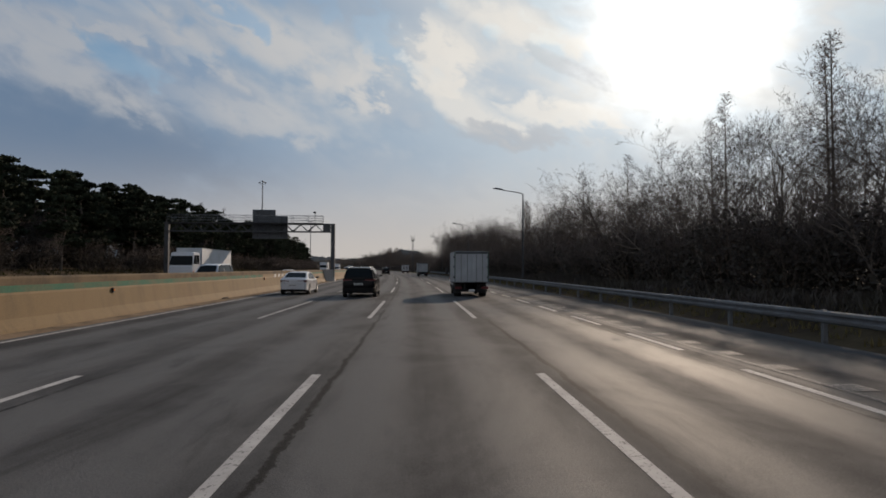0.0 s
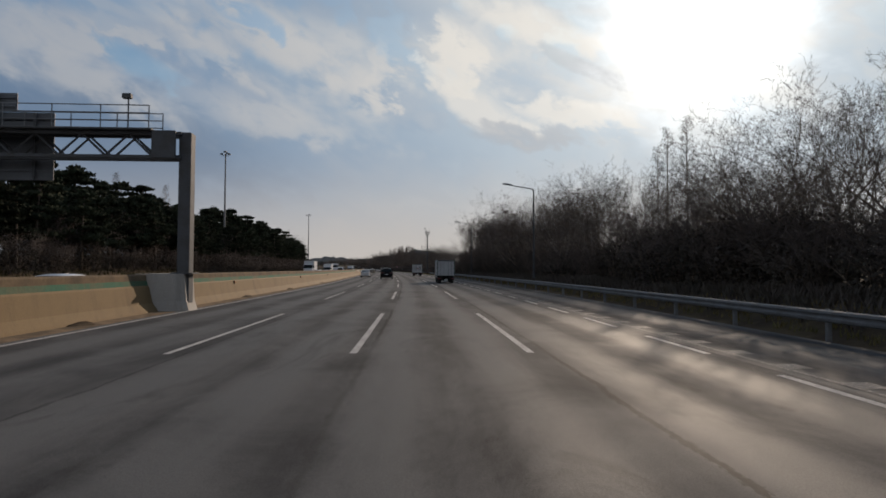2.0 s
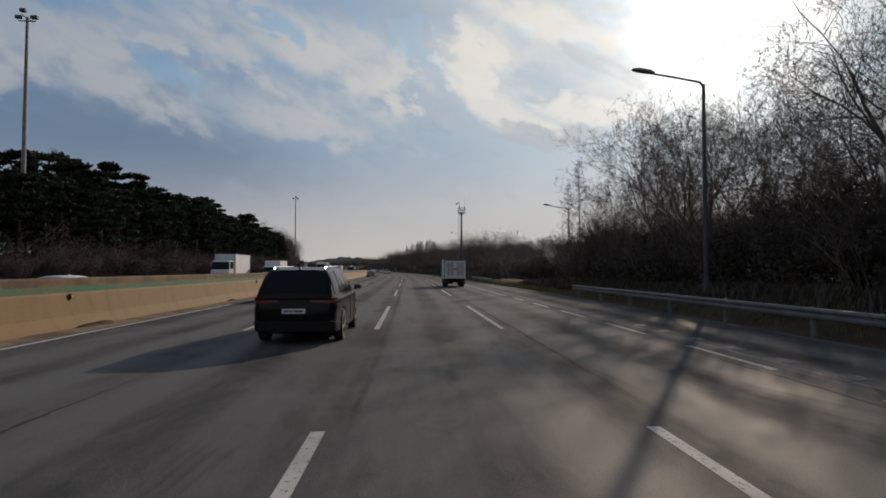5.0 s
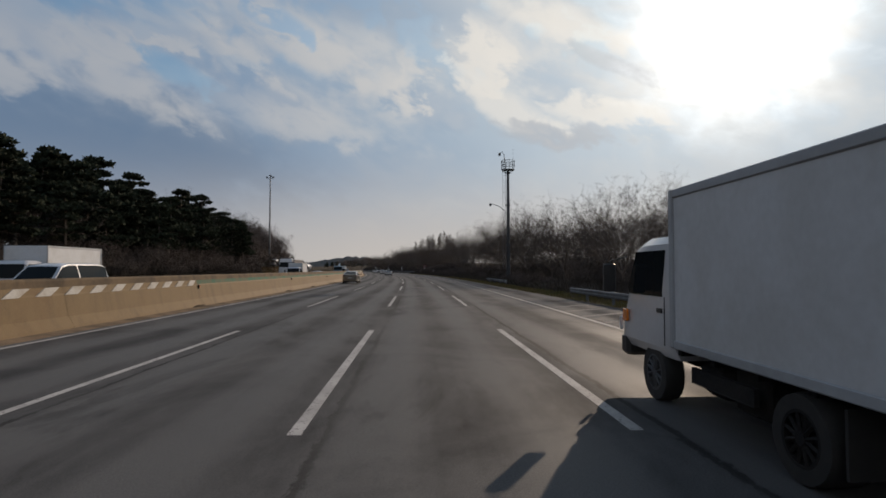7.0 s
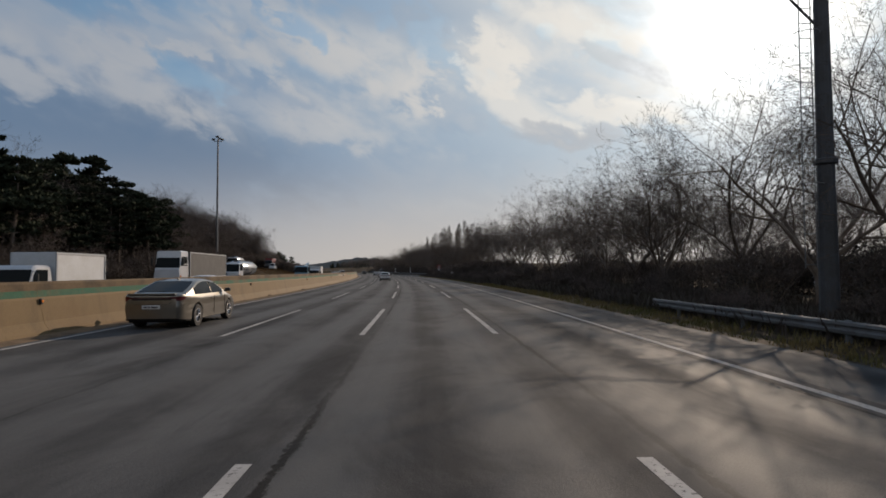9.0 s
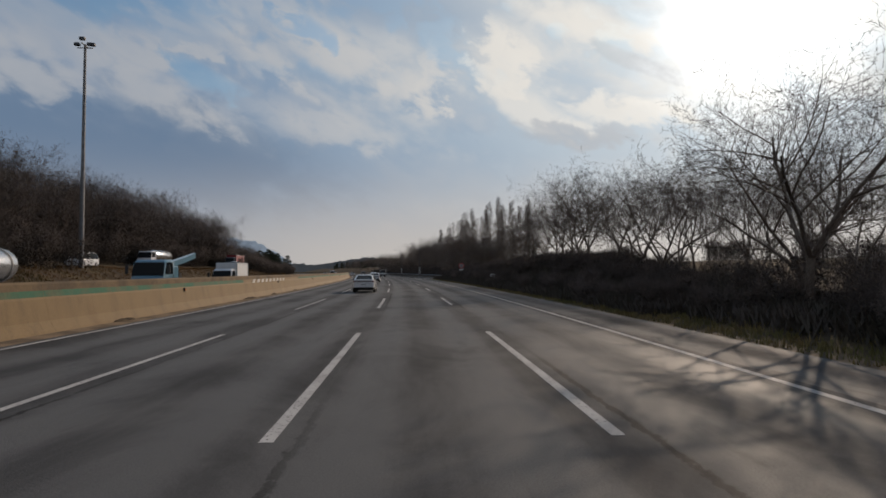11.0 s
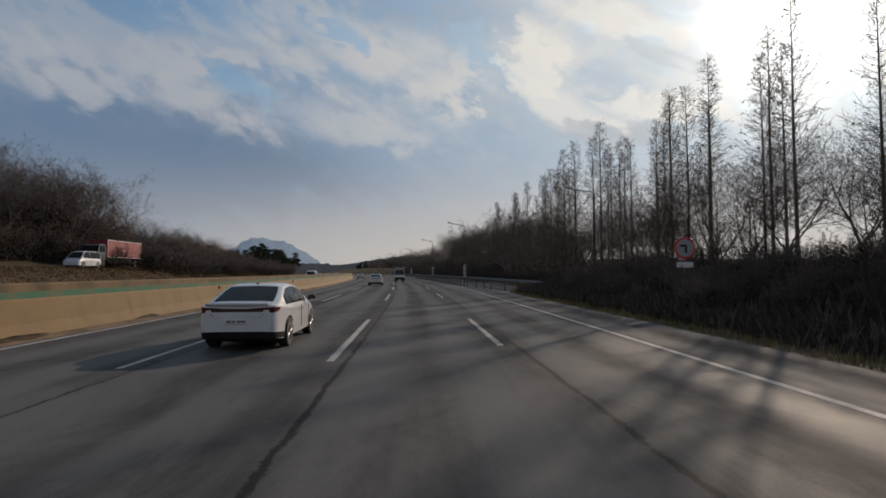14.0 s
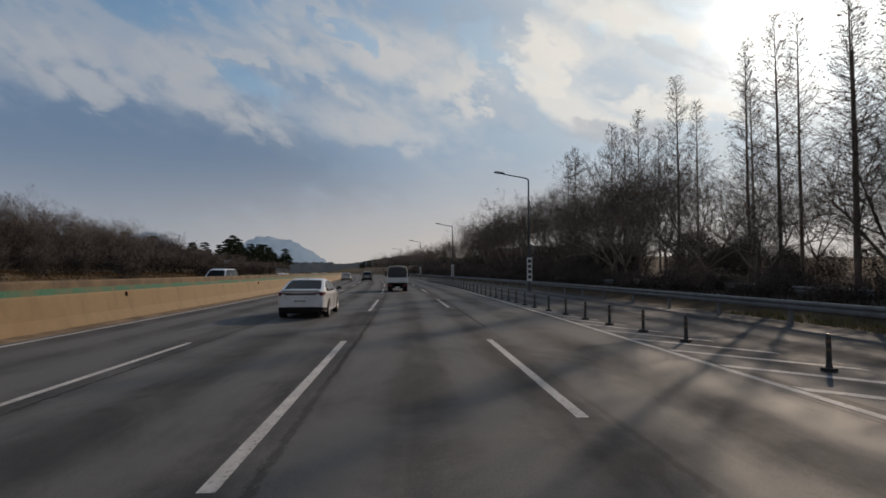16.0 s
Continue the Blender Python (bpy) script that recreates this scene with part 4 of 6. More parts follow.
def make_redwood(seed, h):
    """A bare dawn redwood: straight mast and short rising branches."""
    rng = random.Random(seed)
    root = thing("conical_tree", "tall straight bare conical tree with rusty tufts", "tree", group="row of tall conical trees")
    b, twigs = Build(), []
    b.tube([(0, 0, -0.3), (0, 0, 0.5), (0.05, 0, h * 0.5), (0, 0.05, h)], [h * 0.0095, h * 0.0075, h * 0.0048, 0.008], 8, caps=False)
    z = h * 0.16
    while z < h * 0.985:
        f = (z / h - 0.16) / 0.84
        reach = h * 0.17 * min(1, 0.5 + 3.0 * f) * (1 - f) + 0.10
        for k in range(2):
            a = rng.uniform(0, 2 * math.pi)
            w = Vector((math.cos(a), math.sin(a), rng.uniform(0.1, 0.65))).normalized()
            L = reach * rng.uniform(0.45, 1.3)
            o = Vector((0, 0, z))
            e = o + w * L * 0.6 + Vector((0, 0, 0.05))
            t = e + (w + Vector((0, 0, 0.5))).normalized() * L * 0.5
            b.tube([o, e, t], [0.016, 0.011, 0.005], 3, caps=False)
            for j in range(5):
                q = o.lerp(e, rng.uniform(0.55, 1.0)) if j < 2 else e.lerp(t, rng.random())
                d = (w + rand_perp(w, rng) * 0.8 + Vector((0, 0, 0.25))).normalized()
                l = rng.uniform(0.3, 0.65)
                twigs.append((q, q + d * l * 0.5, q + d * l, 0.0085))
        z += h * 0.0085
    part("trunk", b.done("trunk", M_BARK), root)
    part("crown", twig_mesh("crown", twigs, rng, 2), root, "fine rising bare twigs")
    v, f = [], []
    for a, m, c, r in twigs:
        if rng.random() < 0.10:
            for k in range(2):
                o = a.lerp(c, rng.uniform(0.5, 1.1))
                s = rand_perp(Vector((0, 0, 1)), rng) * rng.uniform(0.025, 0.05)
                t = Vector((rng.uniform(-0.4, 0.4), rng.uniform(-0.4, 0.4), -1)).normalized() * rng.uniform(0.04, 0.09)
                n = len(v)
                v += [o - s, o + s, o + s + t, o - s + t]
                f.append((n, n + 1, n + 2, n + 3))
    tagged(part("tuft_mass", mesh("tufts", v, f, M_LEAF_DRY), root), "rusty brown withered tufts", kind="stuff")
    return root


def make_pine(seed, h):
    rng = random.Random(seed)
    root = thing("pine_tree", "dark green pine tree in the roadside wood", "tree", group="pine wood beyond the oncoming lanes")
    b = Build()
    lean = Vector((rng.uniform(-0.06, 0.06), rng.uniform(-0.06, 0.06), 1))
    pts = [Vector((0, 0, -0.4)), lean * h * 0.3, lean * h * 0.6 + Vector((rng.uniform(-0.3, 0.3), rng.uniform(-0.3, 0.3), 0)), lean * h * 0.93]
    b.tube(pts, [h * 0.018, h * 0.014, h * 0.010, 0.03], 7, caps=False)
    v, f = [], []

    def pad(c, r):
        """A flat-topped clump of needle tufts."""
        for k in range(int(46 * r)):
            a, q = rng.uniform(0, 2 * math.pi), math.sqrt(rng.random()) * r
            o = c + Vector((math.cos(a) * q, math.sin(a) * q, rng.uniform(-0.34, 0.42) * r * (1.1 - q / r)))
            for j in range(3):
                w = Vector((rng.uniform(-1, 1), rng.uniform(-1, 1), rng.uniform(-0.2, 1.1))).normalized()
                s = rand_perp(w, rng) * rng.uniform(0.10, 0.17)
                L = rng.uniform(0.28, 0.5)
                n = len(v)
                v.extend([o - s, o + s, o + w * L + s * 0.5, o + w * L - s * 0.5])
                f.append((n, n + 1, n + 2, n + 3))
    z = h * rng.uniform(0.26, 0.34)
    while z < h * 0.95:
        g = (z / h - 0.26) / 0.7
        reach = h * 0.23 * (1.05 - 0.75 * g)
        for k in range(3):
            a = rng.uniform(0, 2 * math.pi)
            L = reach * rng.uniform(0.55, 1.1)
            o = lean * z
            e = o + Vector((math.cos(a) * L, math.sin(a) * L, L * rng.uniform(0.05, 0.35)))
            b.tube([o, o.lerp(e, 0.5) + Vector((0, 0, 0.1)), e], [0.07, 0.05, 0.02], 4, caps=False)
            pad(e, rng.uniform(0.75, 1.25) * (1.15 - 0.4 * g))
            if L > 1.6:
                pad(o.lerp(e, 0.55) + Vector((0, 0, 0.25)), rng.uniform(0.7, 1.0))
        z += h * 0.085
    pad(lean * h * 0.95, 0.8)
    part("trunk", b.done("trunk", M_BARK), root)
    part("crown", mesh("crown", v, f, M_NEEDLE), root, "dark green needle clumps")
    return root


def make_shrub(seed, r, h, mat, leafy=420):
    rng = random.Random(seed)
    root = thing("shrub", "dense dark leafless roadside shrub", "shrub", group="shrubs along the verge")
    b, twigs = Build(), []
    for k in range(15):
        a, q = rng.uniform(0, 2 * math.pi), rng.uniform(0, r * 0.5)
        o = Vector((math.cos(a) * q, math.sin(a) * q, -0.2))
        w = Vector((math.cos(a) * rng.uniform(0.1, 0.6), math.sin(a) * rng.uniform(0.1, 0.6), 1)).normalized()
        grow(b, twigs, o, w, h * rng.uniform(0.7, 1.0), 0.028, 2, rng, 0.6, 0.3, (1, 1, 6, 5), 0.55)
    part("stem_mass", b.done("stems", M_BARK), root)
    part("twig_mass", twig_mesh("twigs", twigs, rng, 3), root)
    v, f = [], []
    for k in range(leafy):
        a, q = rng.uniform(0, 2 * math.pi), r * math.sqrt(rng.random())
        o = Vector((math.cos(a) * q, math.sin(a) * q, h * rng.random() ** 0.8 * (1 - 0.35 * (q / r) ** 2)))
        s = rand_perp(Vector((0, 0, 1)), rng) * rng.uniform(0.035, 0.085)
        t = Vector((rng.uniform(-1, 1), rng.uniform(-1, 1), rng.uniform(-1, 1))).normalized() * rng.uniform(0.06, 0.15)
        n = len(v)
        v += [o - s, o + t * 0.6, o + s, o - t]
        f.append((n, n + 1, n + 2, n + 3))
    part("foliage", mesh("leaves", v, f, mat), root, "withered dark leaves")
    return root


def scatter(kinds, places, rng, smin=0.85, smax=1.15, keep=290, rest="far_woods", rest_label="bare woods in the distance"):
    """Copies of the kinds at (s, u), each turned and sized a little differently. The nearest stay things of their own;
    those past keep are joined into one mass."""
    def far(p):
        s, u = p[0], p[1]
        return abs(u) + max(0, s - 420) * 0.8 + max(0, -s) * 2 + (30 if u < 0 else 0)
    places = sorted(places, key=far)
    used = set()
    V, L, T, I, base, mats = [], [], [], [], 0, []
    for i, (s, u, size) in enumerate(places):
        k = rng.randrange(len(kinds))
        g = size * rng.uniform(smin, smax)
        m = on_road(s, u, height(s, u) - 0.08) @ pose(0, 0, 0, 0, 0, rng.uniform(0, 360))
        ob = kinds[k]
        if k not in used:
            used.add(k)
            ob.matrix_basis = m @ Matrix.Diagonal((g, g, g, 1))
        elif i < keep:
            ob = copy_thing(ob, m)
            ob.scale = (g, g, g)
        else:
            M = np.array(m @ Matrix.Diagonal((g, g, g, 1)))
            for child in ob.children:
                me = child.data
                n = len(me.vertices)
                co = np.empty(n * 3, dtype=np.float64)
                me.vertices.foreach_get("co", co)
                V.append(co.reshape(-1, 3) @ M[:3, :3].T + M[:3, 3])
                if me.materials[0] not in mats:
                    mats.append(me.materials[0])
                mi = mats.index(me.materials[0])
                loops = np.empty(len(me.loops), dtype=np.int32)
                me.loops.foreach_get("vertex_index", loops)
                total = np.empty(len(me.polygons), dtype=np.int32)
                me.polygons.foreach_get("loop_total", total)
                L.append(loops + base), T.append(total), I.append(np.full(len(total), mi, dtype=np.int32))
                base += n
    if V:
        V, L, T, I = (np.concatenate(q) for q in (V, L, T, I))
        me = bpy.data.meshes.new(rest)
        for mat in mats:
            me.materials.append(mat)
        me.vertices.add(len(V)), me.loops.add(len(L)), me.polygons.add(len(T))
        me.vertices.foreach_set("co", V.astype(np.float32).ravel())
        me.loops.foreach_set("vertex_index", L.astype(np.int32))
        me.polygons.foreach_set("loop_start", (np.cumsum(T) - T).astype(np.int32))
        me.polygons.foreach_set("material_index", I)
        me.update(calc_edges=True)
        me.validate()
        tagged(new(rest, me), rest_label, "woods", kind="stuff")


rng = random.Random(11)
bare = [make_bare_tree(20 + k, 11.0, "bare grey-brown deciduous tree with dense fine twigs", wide=1.3) for k in range(5)]
limbed = [make_bare_tree(30 + k, 11.0, "bare spreading tree with stout open limbs", 2, 4, (6, 5, 4, 3), 1.2, 1.75) for k in range(4)]
redwood = [make_redwood(50 + k, 15.0) for k in range(3)]
pine = [make_pine(70 + k, 11.0) for k in range(4)]
shrub = [make_shrub(90 + k, 1.7, 3.0, M_SHRUB, 1500) for k in range(4)]
low_shrub = [make_shrub(95 + k, 1.2, 1.5, M_SHRUB, 700) for k in range(2)]


def rows_of(s0, s1, step, u0, u1, size=1.0, skip=0.0):
    out, s = [], s0
    while s < s1:
        if rng.random() >= skip:
            out.append((s + rng.uniform(-0.35, 0.35) * step, rng.uniform(u0, u1), size))
        s += step
    return out


# right side: wood with undergrowth, then scattered trees, then the row of conical trees
scatter(limbed, rows_of(60, 84, 4.4, 13.6, 18.0, 0.82) + rows_of(84, 100, 4.6, 13.8, 17.5, 0.86) + rows_of(100, 120, 3.8, 13.8, 17.5, 0.98) + rows_of(120, 142, 3.8, 13.6, 17.5, 0.98) + rows_of(-30, 60, 7.0, 14.0, 17.0, 0.84) + rows_of(206, 240, 5.0, 13.0, 17.0, 0.76) + rows_of(240, 262, 4.6, 13.0, 16.5, 0.92) + rows_of(262, 300, 5.6, 13.0, 16.5, 0.92)
        + rows_of(302, 318, 4.6, 13.5, 17.0, 0.74) + rows_of(318, 332, 4.0, 13.2, 17.0, 0.84) + rows_of(332, 345, 3.6, 14.0, 17.0, 0.66) + rows_of(372, 404, 13.0, 17.5, 20.5, 0.60) + rows_of(404, 452, 5.2, 16.8, 20.0, 0.86), rng, 0.9, 1.1, 240)
places = rows_of(112, 138, 9.0, 14.5, 18.0, 0.9) + rows_of(136, 166, 2.6, 14.0, 19.0, 0.98) + rows_of(166, 176, 3.5, 14.0, 18.0, 0.70) + rows_of(130, 178, 4.0, 19.5, 26, 0.86) + rows_of(-30, 84, 4.5, 17, 24, 0.90) + rows_of(84, 136, 9.0, 19, 26, 0.92)
places += rows_of(262, 318, 5.0, 17.0, 22, 0.78) + rows_of(250, 318, 11.0, 22, 29, 0.80) + rows_of(372, 404, 4.0, 17.5, 22, 0.76) + rows_of(404, 448, 14.0, 21, 25, 0.72)
places += rows_of(346, 448, 11.0, 21, 27, 0.66) + rows_of(448, 530, 4.5, 18.5, 22, 1.12) + rows_of(452, 560, 6.0, 23, 31, 1.2) + rows_of(530, 800, 7.0, 20, 34, 1.05)
# left side: bare wood behind the upper road, and beyond the pines
places += rows_of(180, 262, 5.0, 24, 32, 0.8) + rows_of(150, 340, 5.0, 32, 46, 0.9) + rows_of(285, 345, 3.6, -48, -43, 1.25) + rows_of(342, 446, 3.2, -50, -46, 1.3) + rows_of(342, 450, 4.0, -60, -51, 1.45) + rows_of(446, 474, 3.2, -50, -45, 0.85) + rows_of(474, 505, 3.6, -50, -45, 0.80) + rows_of(505, 540, 4.0, -50, -45, 0.62) + rows_of(440, 560, 5.0, -60, -51, 0.82) + rows_of(540, 820, 7.0, -56, -34, 0.55)
scatter(bare, places, rng, 0.88, 1.12, 240)
scatter(redwood, [(12, 18, 0.80), (20, 20, 0.92), (25, 19, 0.85), (28, 21, 0.86), (33, 18.5, 0.78), (41, 22, 0.80), (47, 18, 0.74), (56, 17, 0.70), (66, 18, 0.70), (84, 17.5, 0.76), (90, 19, 0.86), (96, 21, 0.80), (175.5, 15.2, 0.82), (179, 19, 0.75), (183, 16.3, 0.72), (190, 22, 0.7)]
        + rows_of(349, 360, 2.2, 17.0, 20.0, 0.60) + rows_of(360, 370, 2.2, 17.5, 20.0, 0.72) + rows_of(370, 378, 2.4, 17.8, 20.5, 0.88) + rows_of(378, 402, 2.5, 17.8, 20.5, 0.94) + rows_of(402, 430, 2.6, 18.0, 21.5, 1.0) + rows_of(430, 470, 6.0, 18.5, 22, 1.0) + rows_of(390, 460, 9, 22, 26, 1.0)
        + [(330, -47, 0.9), (150, -50, 1.0), (172, -50, 1.1), (205, -50, 1.05), (240, -52, 1.05)], rng, 0.92, 1.06)
scatter(pine, rows_of(20, 200, 3.3, -41, -37, 0.86) + rows_of(20, 200, 4.0, -47, -42, 1.02) + rows_of(10, 200, 5.0, -58, -48, 1.2) + rows_of(200, 325, 3.3, -41, -37.5, 0.95) + rows_of(200, 332, 3.8, -47, -42, 1.18) + rows_of(200, 340, 5.0, -58, -48, 1.38) + rows_of(540, 600, 7.0, -64, -48, 0.66) + rows_of(600, 900, 6.0, -60, -36, 1.0) + rows_of(600, 900, 8, 26, 40, 0.7), rng, 0.85, 1.15, 240, "far_pines", "dark pine wood in the distance")
under = rows_of(-30, 84, 2.2, 12.9, 14.4, 1.0) + rows_of(84, 134, 2.4, 13.2, 15.0, 0.85) + rows_of(134, 172, 2.2, 12.9, 14.4, 1.0) + rows_of(-30, 84, 2.6, 15.0, 17.0, 1.05) + rows_of(84, 134, 2.6, 16.0, 18.5, 1.05) + rows_of(134, 178, 2.6, 15.0, 17.0, 1.3) + rows_of(-40, 84, 4.5, 18, 22, 1.15) + rows_of(134, 178, 4.5, 18, 22, 1.05)
under += rows_of(206, 300, 3.0, 12.5, 16, 0.62) + rows_of(206, 300, 3.0, 16, 23, 0.72) + rows_of(296, 372, 2.2, 12.5, 15.0, 0.36) + rows_of(300, 400, 2.2, 15.5, 20, 0.42) + rows_of(370, 400, 2.4, 12.5, 15, 0.6)
under += rows_of(176, 262, 2.6, 20, 24, 0.95) + rows_of(150, 205, 4.0, 29, 40, 1.2) + rows_of(205, 345, 4.0, 29, 40, 0.8) + rows_of(400, 450, 2.2, 16.2, 18.0, 0.5) + rows_of(450, 640, 2.2, 16.2, 18.0, 0.75) + rows_of(400, 450, 3.0, 19, 24, 0.6) + rows_of(450, 640, 3.0, 19, 24, 1.0) + rows_of(400, 460, 3.0, 25, 36, 0.9) + rows_of(460, 640, 4.0, 25, 36, 1.3)
under += rows_of(20, 345, 5.0, -37.5, -35, 1.0) + rows_of(10, 345, 3.0, -46, -40, 1.7) + rows_of(340, 560, 2.6, -47, -44, 1.15) + rows_of(340, 450, 3.0, -56, -48, 2.5) + rows_of(450, 560, 3.4, -56, -48, 1.7) + rows_of(170, 312, 2.4, -35.5, -33, 0.7) + rows_of(430, 620, 3.0, -40, -34, 0.9)
scatter(shrub, under, rng, 0.8, 1.25, 190, "far_shrubs", "dark undergrowth in the distance")
scatter(low_shrub, rows_of(200, 300, 2.2, 9.6, 12.0, 0.6, 0.2) + rows_of(296, 392, 1.3, 9.3, 11.2, 0.55) + rows_of(296, 398, 1.3, 11.0, 13.6, 0.72) + rows_of(412, 560, 3, 15.2, 16.5, 0.7), rng, 0.8, 1.3, 90, "low_undergrowth", "low dark scrub on the verge")


# ---- dry grass on the verges ----
def make_grass():
    r = random.Random(5)
    v, f = [], []

    def tuft(s, u, size):
        z = height(s, u)
        c = R(s, u, z)
        for k in range(5):
            a = r.uniform(0, 6.283)
            w = Vector((math.cos(a) * 0.35, math.sin(a) * 0.35, 1)) * size * r.uniform(0.6, 1.2)
            d = Vector((-math.sin(a), math.cos(a), 0)) * 0.02
            o = c + Vector((r.uniform(-0.12, 0.12), r.uniform(-0.12, 0.12), -0.02))
            n = len(v)
            v.extend([o - d, o + d, o + w])
            f.append((n, n + 1, n + 2))
    for k in range(5000):
        s = r.uniform(165, 300)
        tuft(s, edge_right(s) + 0.15 + abs(r.gauss(0, 1.3)), 0.2)
    for k in range(2500):
        s = r.uniform(300, 420)
        tuft(s, edge_right(s) + 0.15 + abs(r.gauss(0, 0.8)), 0.2)
    for k in range(3000):
        s = r.uniform(-10, 165)
        tuft(s, edge_right(s) + 0.7 + abs(r.gauss(0, 1.4)), 0.22)
    tagged(new("grass", mesh("grass", v, f, M_GRASS)), "dry straw-coloured winter grass on the verge", "grass", kind="stuff")
    v, f = [], []
    for k in range(11000):
        tuft(r.uniform(20, 330), -29.5 - 8 * r.random(), 0.28)
    tagged(new("bank_grass", mesh("bank grass", v, f, M_GRASS_GREEN)), "rough dull green and brown grass on the bank", "grass", kind="stuff")
    v, f = [], []
    for k in range(14000):
        tuft(r.uniform(290, 520), -29.5 - 9 * r.random(), 0.26)
    tagged(new("dry_bank_grass", mesh("dry bank grass", v, f, M_BANK)), "russet withered grass on the bank below the upper road", "grass", kind="stuff")


make_grass()


def make_scrub():
    """Dense dark brush that covers the slopes beside the road."""
    r = random.Random(17)
    v, f = [], []

    def brush(s, u, size):
        c = R(s, u, height(s, u))
        for k in range(11):
            a = r.uniform(0, 6.283)
            w = Vector((math.cos(a) * 0.55, math.sin(a) * 0.55, 1)) * size * r.uniform(0.5, 1.25)
            d = Vector((-math.sin(a), math.cos(a), 0)) * r.uniform(0.008, 0.022)
            o = c + Vector((r.uniform(-0.25, 0.25), r.uniform(-0.25, 0.25), -0.03))
            n = len(v)
            v.extend([o - d, o + d, o + w * 0.6 + d * 1.6, o + w, o + w * 0.55 - d * 1.6])
            f.append((n, n + 1, n + 2, n + 3, n + 4))
    for k in range(15000):
        s = r.uniform(294, 402)
        lo = edge_right(s) + 0.9
        u = r.uniform(lo, 17.5)
        brush(s, u, 0.45 + 0.3 * min(1, (u - lo) / 3))
    for k in range(7000):
        s = r.uniform(200, 298)
        lo = edge_right(s) + 1.6
        brush(s, r.uniform(lo, 15), 0.5)
    for k in range(5000):
        brush(r.uniform(398, 470), r.uniform(14.9, 19), 0.5)
    for k in range(5000):
        brush(r.uniform(-20, 180), r.uniform(10.4, 14), 0.5)
    for k in range(9000):
        brush(r.uniform(150, 310), r.uniform(-37, -32), 0.45)
    tagged(new("scrub", mesh("scrub", v, f, M_SHRUB)), "dense dark winter brush on the roadside slopes", "scrub", kind="stuff")


make_scrub()


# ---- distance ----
# Distance haze is painted on: a bluish base colour plus emission, no scattering.
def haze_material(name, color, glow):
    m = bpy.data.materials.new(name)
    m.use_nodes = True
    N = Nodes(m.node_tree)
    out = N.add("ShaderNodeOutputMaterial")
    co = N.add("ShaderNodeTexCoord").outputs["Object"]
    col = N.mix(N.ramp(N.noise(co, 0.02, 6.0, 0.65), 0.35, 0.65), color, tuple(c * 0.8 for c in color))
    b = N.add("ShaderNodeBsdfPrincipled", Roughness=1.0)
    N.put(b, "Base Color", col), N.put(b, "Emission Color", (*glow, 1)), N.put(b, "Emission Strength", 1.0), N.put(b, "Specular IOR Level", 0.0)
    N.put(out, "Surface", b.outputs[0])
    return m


def make_hill(name, label, az, dist, peaks, depth, mat, seed):
    """A far ridge: peaks are (degrees off az, half width in degrees, degrees up)."""
    v, f = [], []
    n, m = 120, 9
    eye = R(398, 0, 0)
    for j in range(m + 1):
        for i in range(n + 1):
            a = -16 + 32 * i / n
            up = sum(h * math.exp(-((a - c) / w) ** 2) for c, w, h in peaks)
            g = 1 - (j / m) ** 1.6
            z = dist * math.tan(radians(up)) * g + dist * 0.0036 * noise.fractal((a * 0.9, j * 0.8, seed), 0.7, 2.0, 5) * (0.3 + g)
            r = dist - depth * (j / m)
            q = radians(az + a)
            v.append((eye.x - math.sin(q) * r, eye.y + math.cos(q) * r, z - 1.0 if j < m else -6.0))
    for j in range(m):
        for i in range(n):
            k = j * (n + 1) + i
            f.append((k, k + 1, k + n + 2, k + n + 1))
    tagged(new(name, mesh(name, v, f, mat, smooth=True)), label, "hill", kind="structure")


# bluish colour and glow stand for the air before the mountain
M_HAZE_FAR = haze_material("mountain with painted haze", (0.10, 0.125, 0.16), (0.112, 0.140, 0.172))
# the ridge glows faintly blue to imitate haze; it is no light source
M_HAZE_NEAR = haze_material("woods with painted haze", (0.05, 0.05, 0.05), (0.012, 0.017, 0.022))
make_hill("backdrop_mountain", "horizon mountain, blue haze painted into its colour and glow", 25.5, 2300, [(-1.8, 3.0, 2.1), (1.8, 2.2, 1.9), (0.5, 6.0, 0.9), (6.0, 2.2, 1.0), (10.5, 2.8, 3.4), (15.0, 2.6, 3.0)], 500, M_HAZE_FAR, 3)
make_hill("backdrop_woods", "dark wooded ridge at the road's end, haze painted as faint glow", 13.5, 900, [(-6, 9, 1.1), (0, 4.0, 0.9), (10, 6, 1.0), (-14, 5, 2.2)], 260, M_HAZE_NEAR, 8)


# ---- vehicles ----
def car_paint(name, color, metal=0.0):
    return material(name, color, 0.32, metal, spots=tuple(c * 0.86 for c in color), scale=0.9, amount=0.6, coat=0.8, grain=0.03)


P_WHITE = car_paint("white car paint", (0.52, 0.53, 0.55))
P_BLACK = material("black car paint", (0.005, 0.005, 0.006), 0.22, spots=(0.007, 0.007, 0.008), scale=0.9, amount=0.6, grain=0.03, spec=0.12)
P_SILVER = car_paint("champagne car paint", (0.17, 0.155, 0.128), 0.75)
P_GREY = car_paint("grey car paint", (0.08, 0.085, 0.09), 0.3)
P_BLUE = car_paint("teal truck paint", (0.05, 0.15, 0.22))
P_BOX = material("white box panel", (0.52, 0.54, 0.56), 0.5, spots=(0.43, 0.44, 0.44), scale=0.8, amount=0.7, grain=0.04)
P_BOX_GREY = material("grey box panel", (0.33, 0.35, 0.37), 0.55, spots=(0.26, 0.27, 0.28), scale=0.8, amount=0.7, grain=0.04)
P_RED = material("red container", (0.20, 0.022, 0.028), 0.6, spots=(0.13, 0.018, 0.022), scale=0.8, amount=0.7)
